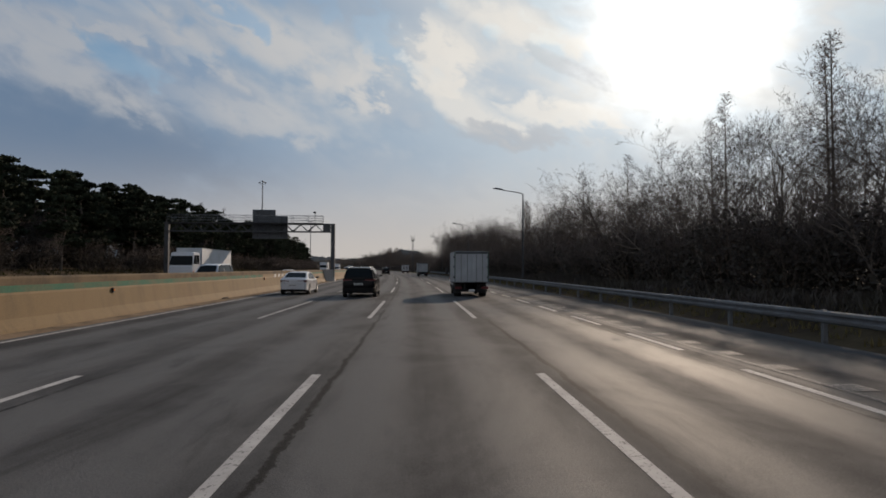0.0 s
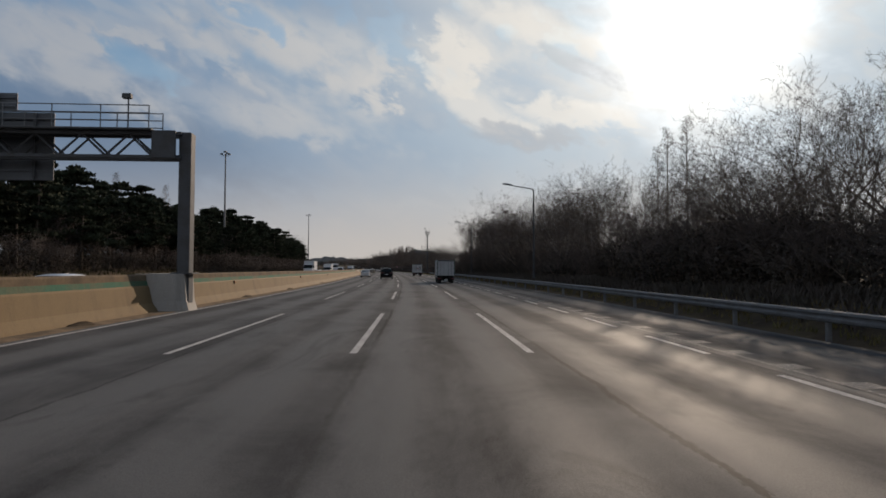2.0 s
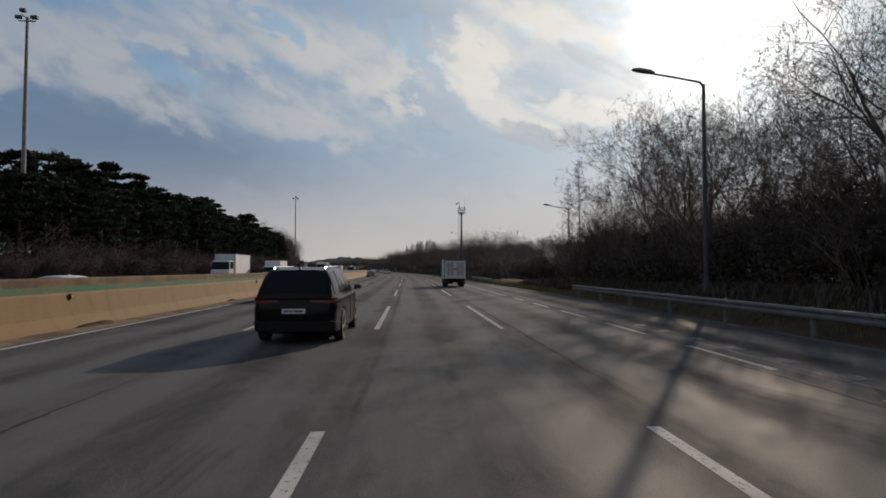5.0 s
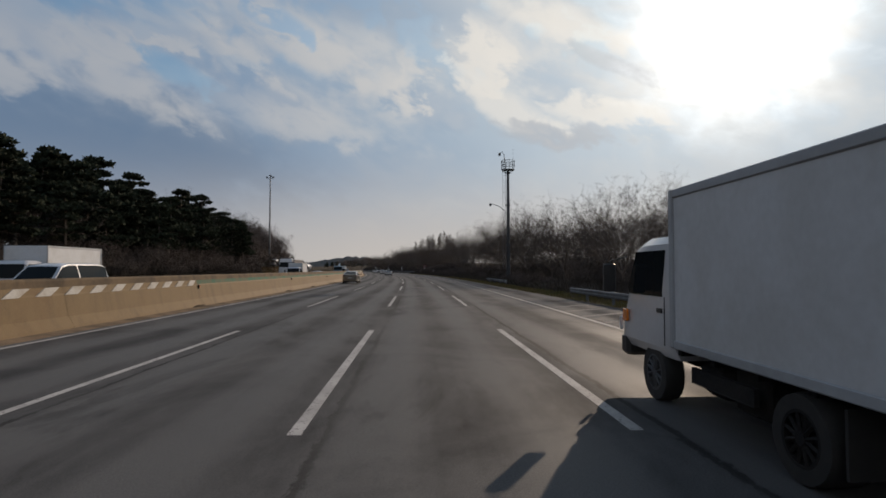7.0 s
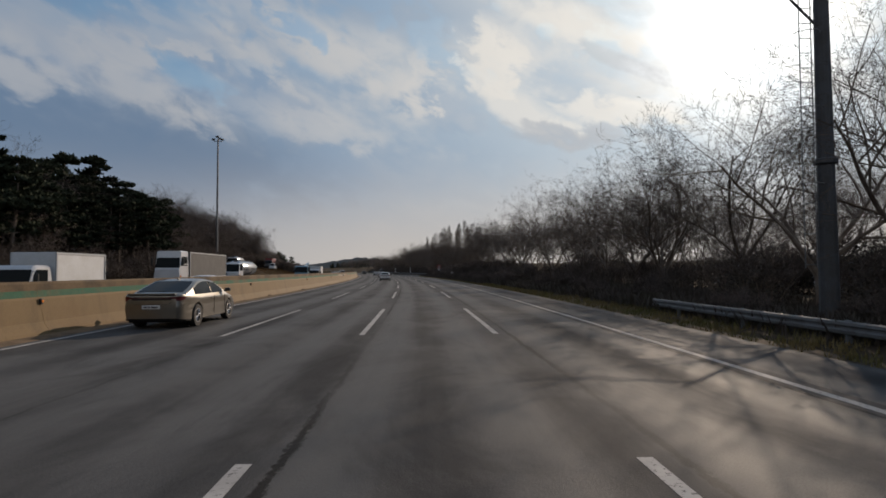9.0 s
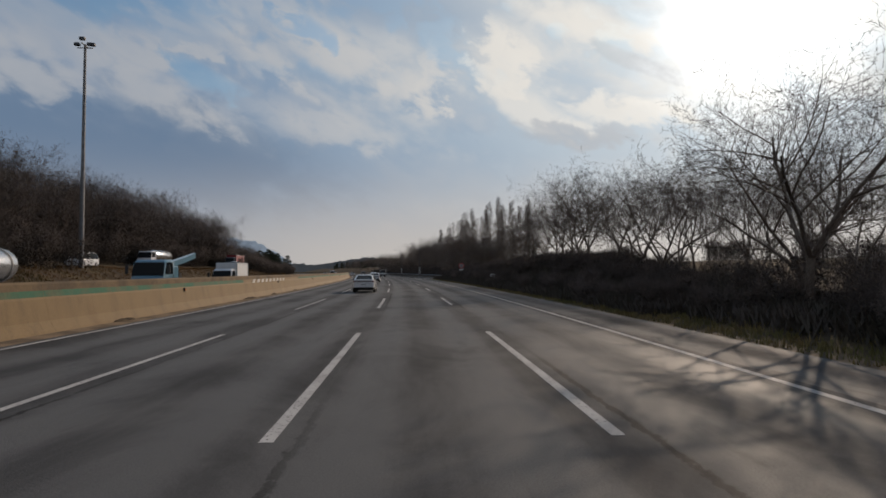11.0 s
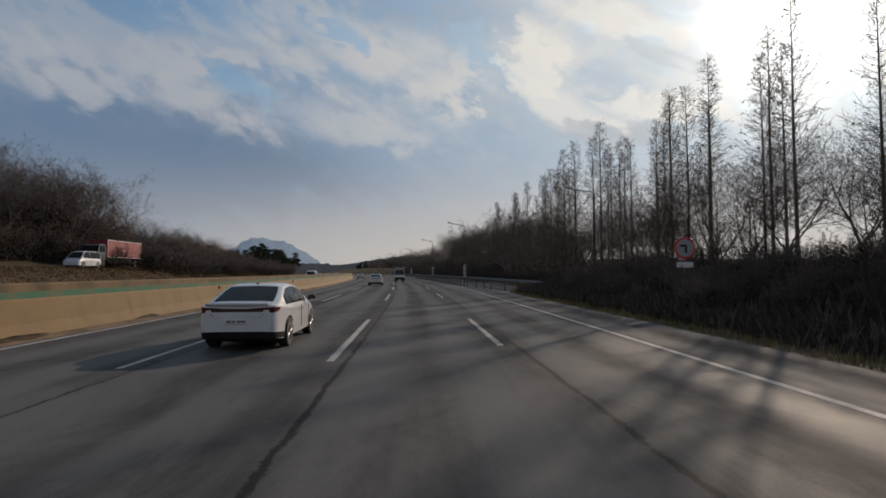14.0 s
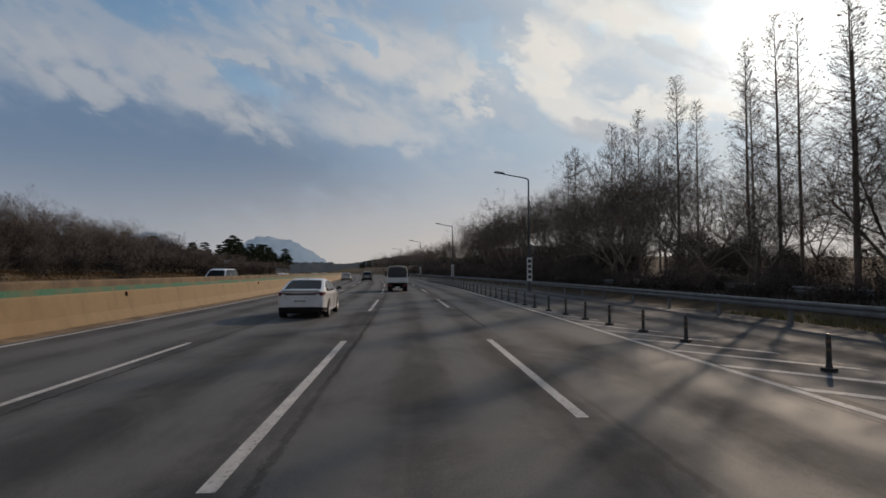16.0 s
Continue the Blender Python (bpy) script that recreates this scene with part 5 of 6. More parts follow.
P_TANK = material("polished tank", (0.62, 0.62, 0.62), 0.22, 0.9, spots=(0.5, 0.5, 0.5), scale=1.0)
P_GREEN_FRAME = material("green door frame", (0.03, 0.085, 0.06), 0.55, spots=(0.05, 0.07, 0.06), scale=2.0)
P_CHASSIS = material("chassis", (0.012, 0.012, 0.013), 0.85, spots=(0.026, 0.024, 0.022), scale=2.0, amount=0.7, spec=0.15)
P_BAND = material("dark light bar", (0.014, 0.004, 0.005), 0.4, spots=(0.008, 0.003, 0.004), scale=6.0)
P_TARP = material("dark tarpaulin", (0.022, 0.024, 0.028), 0.7, spots=(0.038, 0.039, 0.043), scale=1.2, amount=0.8, bump=0.4, bump_scale=6.0)
P_SEAM = material("panel gap", (0.02, 0.02, 0.02), 0.9, spots=(0.03, 0.03, 0.03), scale=5.0)


def soft(me, deg=35):
    me.polygons.foreach_set("use_smooth", np.ones(len(me.polygons), dtype=bool))
    me.set_sharp_from_angle(angle=radians(deg))
    return me


def lerp_table(table):
    xs, ys = [a for a, b in table], [b for a, b in table]
    return lambda y: float(np.interp(y, xs, ys))


def make_wheel(parent, x, y, r, w, side, rim_mat=None, spokes=5):
    """One wheel; side is +1 on the right, -1 on the left."""
    hub = part("wheel", Build().disc((0, 0, 0), "x", 0, r * 0.60, w * 0.7, 20).done("hub", M_DARK), parent, m=Matrix.Translation((x, y, r)))
    tyre = Build().disc((0, 0, 0), "x", r * 0.64, r, w, 28)
    part("tyre", soft(tyre.done("tyre", M_RUBBER)), hub, "black rubber tyre")
    b = Build()
    b.disc((side * w * 0.44, 0, 0), "x", r * 0.56, r * 0.66, w * 0.12, 28)
    b.disc((side * w * 0.46, 0, 0), "x", 0, r * 0.16, w * 0.12, 14)
    for k in range(spokes):
        a = 2 * math.pi * k / spokes
        for da in (-0.16, 0.16):
            c, s_ = math.cos(a + da * 1.7), math.sin(a + da * 1.7)
            c0, s0 = math.cos(a + da), math.sin(a + da)
            b.tube([(side * w * 0.46, c0 * r * 0.12, s0 * r * 0.12), (side * w * 0.45, c * r * 0.60, s_ * r * 0.60)], r * 0.055, 4)
    part("rim", b.done("rim", rim_mat or M_ALLOY), hub, "spoked grey alloy rim")
    return hub


def make_car(name, label, category, paint, L, Wd, H, base, rear_over, r, top, cabin, belt, plan_end=0.14, sill=0.24, lamp_z=0.86, light_bar=True, rails=False, black_low=0.40, group="", pillar=0.09, rim=None):
    """A car, nose towards +y, its rear at y = 0. top: (y, height) of the body without cabin; cabin: (y, height) of the roof line
    from the foot of the rear window to the foot of the windscreen; belt: height of the window sills."""
    root = thing(name, label, category, group=group)
    hw = Wd / 2
    zt, zc = lerp_table(top), lerp_table(cabin)
    wheels = (rear_over, rear_over + base)
    ra = r * 1.13

    def wide(y):
        t = abs(2 * y / L - 1)
        return hw * (1 - plan_end * t ** 5 - 0.02 * t * t)

    def foot(y):
        z = sill + 0.06 * max(0, 1 - y / 0.5) + 0.05 * max(0, 1 - (L - y) / 0.5)
        for c in wheels:
            if abs(y - c) < ra:
                z = max(z, r + math.sqrt(max(ra * ra - (y - c) ** 2, 0)))
        return z
    tail = lerp_table([(0.2, 0.10), (0.40, 0.03), (0.62, 0.0), (lamp_z - 0.08, 0.05), (lamp_z + 0.03, 0.06), (top[1][1] - 0.04, 0.0), (top[1][1] + 0.1, 0.0)])

    def tuck(z, y):
        """How far the tail is drawn in at height z."""
        return tail(z) * max(0.0, 1 - y / 0.6)
    ys = sorted(set([0.0, 0.03, 0.09, 0.18, L - 0.18, L - 0.09, L - 0.03, L] + [round(0.1 * k, 3) for k in range(3, int(L * 10) - 2)] + [c + d * ra for c in wheels for d in (-1.001, -0.999, -0.9, -0.75, 0.75, 0.9, 0.999, 1.001)]))
    rings = []
    for y in ys:
        w, z0, z3 = wide(y), foot(y), zt(y)
        e = min(1.0, min(y, L - y) / 0.16)
        w *= 0.90 + 0.10 * math.sqrt(e)
        z3 = z3 - 0.07 * (1 - math.sqrt(e))
        sh = z3 - 0.10
        mid = max(z0 + 0.02, (sill + sh) * 0.55)
        half = [(w * 0.72, z0), (w * 0.975, z0), (w * 1.0, mid), (w * 1.0, max(mid + 0.006, mid + (sh - mid) * 0.4)), (w * 0.985, max(mid + 0.009, mid + (sh - mid) * 0.75)), (w * 0.99, max(sh, mid + 0.012)), (w * 0.955, max(z3 - 0.03, mid + 0.02)), (w * 0.86, max(z3, mid + 0.03)), (w * 0.4, max(z3 + 0.025, mid + 0.04))]
        rings.append([(a, y + tuck(z, y), z) for a, z in half] + [(-a, y + tuck(z, y), z) for a, z in reversed(half)])
    b = Build().loft(rings)
    part("body", soft(b.done("body", paint)), root)
    # cabin
    c0, c1 = cabin[0][0], cabin[-1][0]
    peak = max(z for y, z in cabin)

    def cab_half(y, z):
        """Half width of the cabin at height z."""
        f = (z - belt) / (peak - belt)
        return wide(y) * (0.925 - 0.215 * f - 0.05 * max(0, f) ** 4)
    ys = sorted(set([y for y, z in cabin] + list(np.linspace(c0, c1, 26))))
    rings = []
    for y in ys:
        z = max(zc(y), belt - 0.02)
        zb = min(belt - 0.08, z - 0.02)
        half = [(cab_half(y, zb), zb), (cab_half(y, zb + (z - zb) * 0.5), zb + (z - zb) * 0.5), (cab_half(y, z - 0.045), max(z - 0.045, zb + 0.01)), (cab_half(y, z) * 0.93, z - 0.006), (cab_half(y, z) * 0.5, z + 0.012)]
        rings.append([(a, y, q) for a, q in half] + [(-a, y, q) for a, q in reversed(half)])
    part("cabin", soft(Build().loft(rings).done("cabin", paint), 40), root)

    def skin_panel(pts, out, mat, nm, lab=""):
        """A pane set a little proud: pts is a grid of places, out the way it stands off."""
        n, m = len(pts), len(pts[0])
        o = Vector(out).normalized() * 0.007
        bb = Build()
        v = [Vector(p) + o for row in pts for p in row] + [Vector(p) - o for row in pts for p in row]
        k0 = n * m
        f = []
        for i in range(n - 1):
            for j in range(m - 1):
                a = i * m + j
                f.append((a, a + 1, a + m + 1, a + m))
                f.append((k0 + a, k0 + a + m, k0 + a + m + 1, k0 + a + 1))
        rim = [i for i in range(m)] + [i * m + m - 1 for i in range(1, n)] + [(n - 1) * m + j for j in range(m - 2, -1, -1)] + [i * m for i in range(n - 2, 0, -1)]
        for q in range(len(rim)):
            a, c = rim[q], rim[(q + 1) % len(rim)]
            f.append((a, k0 + a, k0 + c, c))
        bb.add(v, f)
        return part(nm, soft(bb.done(nm, mat), 30), root, lab)
    # rear window and windscreen lie on the slopes of the roof line
    (ya, za), (yb, zb) = cabin[0], cabin[1]
    (yc, zc_), (yd, zd) = cabin[-2], cabin[-1]
    for nm, (y0, z0), (y1, z1), out in (("rear_window", (ya, za), (yb, zb), (0, -(zb - za), (yb - ya))), ("windscreen", (yd, zd), (yc, zc_), (0, (zc_ - zd), (yd - yc)))):
        grid = []
        for t in (0.10, 0.35, 0.65, 0.93):
            y, z = y0 + (y1 - y0) * t, z0 + (z1 - z0) * t
            hwid = cab_half(y, z) * 0.90 - 0.03
            grid.append([(hwid * q, y, z + 0.016 * (1 - abs(q) ** 3)) for q in (-1, -0.8, -0.4, 0, 0.4, 0.8, 1)])
        skin_panel(grid, out, M_GLASS, nm, "dark tinted glass")
    # side windows, split by the pillars
    y_lo, y_hi = ya + (yb - ya) * 0.45 + 0.12, yd - (yd - yc) * 0.40 - 0.10
    door = rear_over + base * 0.47
    cuts = [(y_lo, door - pillar / 2), (door + pillar / 2, y_hi)]
    if rails:
        q = rear_over - 0.05
        cuts = [(y_lo, q), (q + pillar, door - pillar / 2), (door + pillar / 2, y_hi)]
    for sx in (1, -1):
        for a, c in cuts:
            grid = []
            for f in (0.0, 0.33, 0.66, 1.0):
                row = []
                for k in range(9):
                    y = a + (c - a) * k / 8
                    hi = zc(y) - 0.075
                    lo = belt + 0.03
                    z = lo + max(hi - lo, 0.012) * f
                    row.append((sx * (cab_half(y, z) + 0.004), y, z))
                grid.append(row)
            skin_panel(grid, (sx, 0, 0.3), M_GLASS, "side_window", "dark tinted glass")
        for y in (rear_over + 0.32 * 1.0, door, wheels[1] - ra - 0.12):
            pts = [(sx * (wide(y) * 1.0 + 0.003), y - 0.004, sill + 0.1), (sx * (wide(y) * 1.0 + 0.003), y - 0.004, belt - 0.06)]
            if foot(y) < sill + 0.2:
                part("door_gap", Build().tube(pts, 0.006, 4).done("gap", P_SEAM), root, "thin dark door gap")
        for y in (door - 0.22, wheels[1] - ra - 0.55 - 0.35):
            z = belt - 0.12
            part("door_handle", Build().box(sx * wide(y) - 0.02, y - 0.09, z - 0.015, sx * wide(y) + 0.02, y + 0.09, z + 0.015, c=0.008).done("handle", paint), root)
        y = yd - (yd - yc) * 0.45
        mx = sx * (wide(y) + 0.10)
        b = Build().loft([[(mx + dx * s_, y + dy, belt + 0.09 + dz * s_) for dx, dz in ((-0.11, -0.05), (0.10, -0.04), (0.11, 0.04), (0.05, 0.08), (-0.09, 0.07))] for dy, s_ in ((-0.06, 0.95), (0.0, 1.0), (0.07, 0.6))])
        b.box(mx - 0.12 if sx > 0 else mx + 0.04, y - 0.02, belt + 0.03, mx - 0.04 if sx > 0 else mx + 0.12, y + 0.02, belt + 0.07)
        part("wing_mirror", soft(b.done("mirror", M_DARK)), root, "black wing mirror")
        # tail lamps wrap round the corner
        lw = 0.42
        grid = []
        for dz in (-0.062, 0.0, 0.06):
            yy = tail(lamp_z + dz)
            grid.append([(sx * (wide(0.02) * 0.885 - lw * (1 - q)), yy + 0.002 + 0.006 * q, lamp_z + dz * (0.55 + 0.45 * q)) for q in (0, 0.5, 1.0)]
                        + [(sx * wide(0.07) * 0.965, yy + 0.055, lamp_z + dz), (sx * wide(0.22) * 1.004, 0.22 + yy * 0.6, lamp_z + dz * 0.75 + 0.015), (sx * wide(0.34) * 1.004, 0.34 + yy * 0.4, lamp_z + dz * 0.25 + 0.03)])
        skin_panel(grid, (sx * 0.5, -1, 0), M_RED, "tail_lamp", "dark red tail lamp")
        grid = [[(sx * (wide(L) * 0.93 - 0.38 * (1 - q)), L - 0.02 - 0.03 * q, zt(L - 0.1) - 0.16 + dz) for q in (0, 0.5, 1.0)] + [(sx * wide(L - 0.3), L - 0.32, zt(L - 0.3) - 0.18 + dz)] for dz in (-0.05, 0.05)]
        skin_panel(grid, (sx * 0.5, 1, 0), M_CLEAR, "headlamp", "clear headlamp")
        for y in wheels:
            make_wheel(root, sx * (hw - 0.115), y, r, 0.215, sx, rim)
    if light_bar:
        part("light_bar", Build().box(-wide(0) * 0.72, tail(lamp_z) - 0.012, lamp_z - 0.045, wide(0) * 0.72, tail(lamp_z) + 0.03, lamp_z + 0.030, c=0.008).done("bar", P_BAND), root, "thin dark red light bar")
    if light_bar:
        z = top[1][1]
        part("boot_lip", soft(Build().loft([[(x, y0 + 0.05 * (abs(x) / hw) ** 3, zz) for x in (-hw * 0.72, -hw * 0.5, 0, hw * 0.5, hw * 0.72)] + [(x, y1, zz1) for x in (hw * 0.70, -hw * 0.70)] for zz, y0, y1, zz1 in ((z - 0.05, 0.02, 0.20, z - 0.05), (z - 0.02, -0.004, 0.20, z - 0.02), (z + 0.012, -0.002, 0.22, z + 0.006))]).done("lip", paint), 40), root, "raised lip of the boot lid")
    # number plate
    z = lamp_z - 0.24
    plate = part("number_plate", Build().box(-0.26, -0.012, z - 0.055, 0.26, 0.02, z + 0.055, c=0.008).done("plate", M_PLATE), root, "white number plate")
    for x0, x1 in ((-0.21, -0.11), (-0.09, -0.02), (0.01, 0.20)):
        part("plate_bar", Build().box(x0, -0.0145, z - 0.022, x1, -0.0122, z + 0.022).done("bar", P_GREY), plate, "dark unreadable bar")
    z = lamp_z - 0.13
    part("boot_gap", Build().tube([(-hw * 0.62, tail(z) - 0.003, z + 0.05), (-hw * 0.52, tail(z) - 0.003, z - 0.03), (hw * 0.52, tail(z) - 0.003, z - 0.03), (hw * 0.62, tail(z) - 0.003, z + 0.05)], 0.005, 4).done("gap", P_SEAM), root, "thin dark boot lid gap")
    # the black lower bumper follows the body round the corners up to the wheel arches
    rings = []
    for y in (0.0, 0.03, 0.09, 0.18, 0.3, 0.42, rear_over - ra - 0.02):
        w, z0 = wide(y), foot(y)
        w *= 0.90 + 0.10 * math.sqrt(min(1.0, y / 0.16))
        mid = (sill + zt(y) - 0.10) * 0.55
        up = black_low - 0.03 * (1 - math.exp(-y / 0.2)) - 0.05 * max(0, y - 0.3)
        wt = w * (0.975 + 0.025 * (up - z0) / (mid - z0))
        half = [(w * 0.70, z0 - 0.03), (w * 0.95, z0 - 0.025), (w * 0.985, z0 + 0.02), (wt * 1.008, up - 0.01), (wt * 0.98, up), (wt * 0.6, up + 0.004)]
        rings.append([(p, y + tuck(z, y) - 0.008, z) for p, z in half] + [(-p, y + tuck(z, y) - 0.008, z) for p, z in reversed(half)])
    part("bumper_skirt", soft(Build().loft(rings).done("skirt", P_CHASSIS)), root, "black lower bumper")
    b = Build().box(-hw * 0.80, 0.25, sill - 0.04, hw * 0.80, L - 0.25, 0.62)
    part("underbody", b.done("under", P_CHASSIS), root, "dark underbody")
    part("front_bumper", soft(Build().box(-hw * 0.80, L - 0.22, sill + 0.04, hw * 0.80, L - 0.01, 0.52, c=0.04).done("front", M_DARK)), root, "black front grille")
    part("fin_antenna", Build().loft([[(-0.03, yb + 0.20, zc(yb + 0.2) - 0.02), (0.03, yb + 0.20, zc(yb + 0.2) - 0.02), (0.012, yb + 0.17, zc(yb + 0.2) + 0.07), (-0.012, yb + 0.17, zc(yb + 0.2) + 0.07)], [(-0.02, yb + 0.42, zc(yb + 0.42) - 0.02), (0.02, yb + 0.42, zc(yb + 0.42) - 0.02), (0.006, yb + 0.40, zc(yb + 0.42) + 0.015), (-0.006, yb + 0.40, zc(yb + 0.42) + 0.015)]]).done("fin", M_DARK), root)
    if rails:
        for sx in (1, -1):
            y0, y1 = yb + 0.1, yc - 0.1
            x = sx * (cab_half((y0 + y1) / 2, peak) * 0.9)
            b = Build().tube([(x, y0, zc(y0) + 0.01), (x, y0 + 0.1, zc(y0) + 0.06), (x, y1 - 0.1, zc(y1) + 0.06), (x, y1, zc(y1) + 0.01)], 0.02, 6)
            part("roof_rail", b.done("rail", M_CHROME), root)
    return root


def put(ob, s, u, z=0.0, turn=0.0):
    ob.matrix_basis = on_road(s, u, z, turn)
    return ob


def white_sedan(label, paint=None):
    return make_car("sedan", label, "car", paint or P_WHITE, 4.65, 1.825, 1.43, 2.72, 1.03, 0.325,
                    [(0, 0.98), (0.12, 1.03), (0.5, 1.0), (1.2, 0.93), (3.3, 0.93), (3.7, 0.90), (4.3, 0.78), (4.55, 0.68), (4.65, 0.60)],
                    [(0.42, 1.02), (1.45, 1.375), (1.9, 1.42), (2.3, 1.42), (2.75, 1.36), (3.62, 0.93)], 0.93, lamp_z=0.89, black_low=0.43)


fastback = put(white_sedan("white fastback sedan with a full-width tail light"), 318.7, -3.68)
for s, u in ((361.0, -3.95), (418.6, -4.0)):
    copy_thing(fastback, on_road(s, u))
notchback = put(make_car("sedan", "white notchback sedan on the inner lane", "car", P_WHITE, 4.57, 1.80, 1.44, 2.70, 1.02, 0.32,
             [(0, 0.95), (0.12, 1.02), (0.6, 1.02), (1.1, 0.95), (3.2, 0.94), (3.6, 0.92), (4.2, 0.80), (4.5, 0.68), (4.57, 0.60)],
             [(0.62, 1.02), (1.42, 1.37), (1.9, 1.43), (2.3, 1.43), (2.75, 1.37), (3.55, 0.95)], 0.94, lamp_z=0.84, light_bar=False, black_low=0.34), 35.4, -7.7)
put(make_car("sedan", "champagne silver fastback sedan beside the barrier", "car", P_SILVER, 4.99, 1.875, 1.46, 2.88, 1.12, 0.345,
             [(0, 0.98), (0.12, 1.05), (0.5, 1.03), (1.2, 0.96), (3.5, 0.96), (4.0, 0.93), (4.6, 0.80), (4.9, 0.68), (4.99, 0.60)],
             [(0.45, 1.04), (1.65, 1.40), (2.1, 1.455), (2.5, 1.455), (3.0, 1.39), (3.95, 0.96)], 0.96, lamp_z=0.90, black_low=0.30), 240.9, -8.05)
big_suv = put(make_car("suv", "glossy black large sport utility car with roof rails", "car", P_BLACK, 4.98, 1.975, 1.75, 2.90, 1.10, 0.375,
             [(0, 1.02), (0.10, 1.10), (0.5, 1.08), (3.4, 1.08), (3.9, 1.10), (4.5, 1.04), (4.85, 0.92), (4.98, 0.75)],
             [(0.05, 1.10), (0.48, 1.66), (1.0, 1.73), (2.6, 1.73), (3.0, 1.68), (3.85, 1.10)], 1.10, plan_end=0.09, sill=0.28, lamp_z=1.0, light_bar=False, rails=True, black_low=0.55, rim=M_STEEL_DARK), 32.3, -3.4)
put(make_car("suv", "dark grey sport utility car far ahead", "car", P_GREY, 4.6, 1.86, 1.68, 2.70, 0.95, 0.36,
             [(0, 1.0), (0.10, 1.06), (0.5, 1.04), (3.1, 1.04), (3.6, 1.05), (4.2, 0.98), (4.5, 0.85), (4.6, 0.7)],
             [(0.08, 1.06), (0.52, 1.58), (1.0, 1.66), (2.4, 1.66), (2.8, 1.60), (3.55, 1.05)], 1.05, plan_end=0.10, lamp_z=0.98, light_bar=False, rails=True, black_low=0.5), 497.0, -4.4)
copy_thing(notchback, on_road(153.0, -7.4))
copy_thing(big_suv, on_road(135.8, -3.4))
small_white = white_sedan("small white sedan in the distant traffic")
put(small_white, 505, -8.3)


# ---- lorries ----
def make_cab(root, paint, w, y0, length, z0, top):
    """A cab-over cab, its back at y0, its floor at z0."""
    hw = w / 2
    y1 = y0 + length
    zb = z0 + 0.42 * (top - z0)
    zt = min(top - 0.14, zb + 1.0)
    sec = [(y0, 0.97, top), (y0 + 0.06, 1.0, top + 0.02), (y0 + length * 0.55, 1.0, top + 0.02), (y1 - 0.55, 0.99, top - 0.02), (y1 - 0.42, 0.985, zt + 0.02), (y1 - 0.12, 0.98, zb), (y1 - 0.04, 0.96, zb - 0.10), (y1, 0.92, z0 + 0.35)]
    rings = []
    for y, f, z in sec:
        g = hw * f
        rings.append([(g * 0.93, y, z0), (g, y, z0 + 0.12), (g, y, z0 + (z - z0) * 0.55), (g * 0.94, y, z - 0.10), (g * 0.82, y, z), (-g * 0.82, y, z), (-g * 0.94, y, z - 0.10), (-g, y, z0 + (z - z0) * 0.55), (-g, y, z0 + 0.12), (-g * 0.93, y, z0)])
    cab = part("cab", soft(Build().loft(rings).done("cab", paint), 28), root)
    a, c = (y1 - 0.42, zt + 0.02), (y1 - 0.12, zb)
    rows_ = []
    for t in (0.06, 0.94):
        y, z = a[0] + (c[0] - a[0]) * t + 0.02, a[1] + (c[1] - a[1]) * t + 0.015
        rows_.append((y, z))
    b = Build().add([(-hw * 0.86, rows_[0][0], rows_[0][1]), (hw * 0.86, rows_[0][0], rows_[0][1]), (hw * 0.92, rows_[1][0], rows_[1][1]), (-hw * 0.92, rows_[1][0], rows_[1][1]),
                     (-hw * 0.86, rows_[0][0] - 0.04, rows_[0][1] - 0.02), (hw * 0.86, rows_[0][0] - 0.04, rows_[0][1] - 0.02), (hw * 0.92, rows_[1][0] - 0.04, rows_[1][1] - 0.02), (-hw * 0.92, rows_[1][0] - 0.04, rows_[1][1] - 0.02)],
                    [(0, 1, 2, 3), (4, 7, 6, 5), (0, 4, 5, 1), (1, 5, 6, 2), (2, 6, 7, 3), (3, 7, 4, 0)])
    part("windscreen", b.done("windscreen", M_GLASS), cab, "dark windscreen")
    for sx in (1, -1):
        x0, x1 = sx * hw * 0.985, sx * hw * 0.955
        zl = z0 + (top - z0) * 0.50
        zh = min(top - 0.16, zl + 0.85)
        pts = [(x0, y0 + 0.30, zl), (x0, y1 - 0.40, zl), (x0, y1 - 0.34, zl + 0.08), (x1, y1 - 0.58, zh), (x1, y0 + 0.30, zh)]
        out = Vector((sx * 0.022, 0, 0.004))
        v = [Vector(p) + out for p in pts] + [Vector(p) - out for p in pts]
        f = [(0, 1, 2, 3, 4), (9, 8, 7, 6, 5)] + [(k, k + 5, (k + 1) % 5 + 5, (k + 1) % 5) for k in range(5)]
        part("side_window", Build().add(v, f).done("window", M_GLASS), cab, "dark side window")
        part("door_gap", Build().tube([(sx * hw * 1.003, y0 + 0.24, z0 + 0.15), (sx * hw * 1.003, y0 + 0.24, zl)], 0.008, 4).done("gap", P_SEAM), cab, "thin dark door gap")
        part("door_handle", Build().box(sx * hw - 0.015, y0 + 0.30, zl - 0.20, sx * hw + 0.02, y0 + 0.46, zl - 0.14, c=0.008).done("handle", M_DARK), cab, "black handle")
        b = Build().tube([(sx * hw, y1 - 0.30, zh - 0.05), (sx * (hw + 0.22), y1 - 0.16, zh - 0.12), (sx * (hw + 0.22), y1 - 0.16, zl + 0.05)], 0.014, 5)
        b.box(sx * (hw + 0.22) - 0.09, y1 - 0.21, zl + 0.02, sx * (hw + 0.22) + 0.09, y1 - 0.13, zh - 0.15, c=0.02)
        part("wing_mirror", b.done("mirror", M_DARK), cab, "black wing mirror")
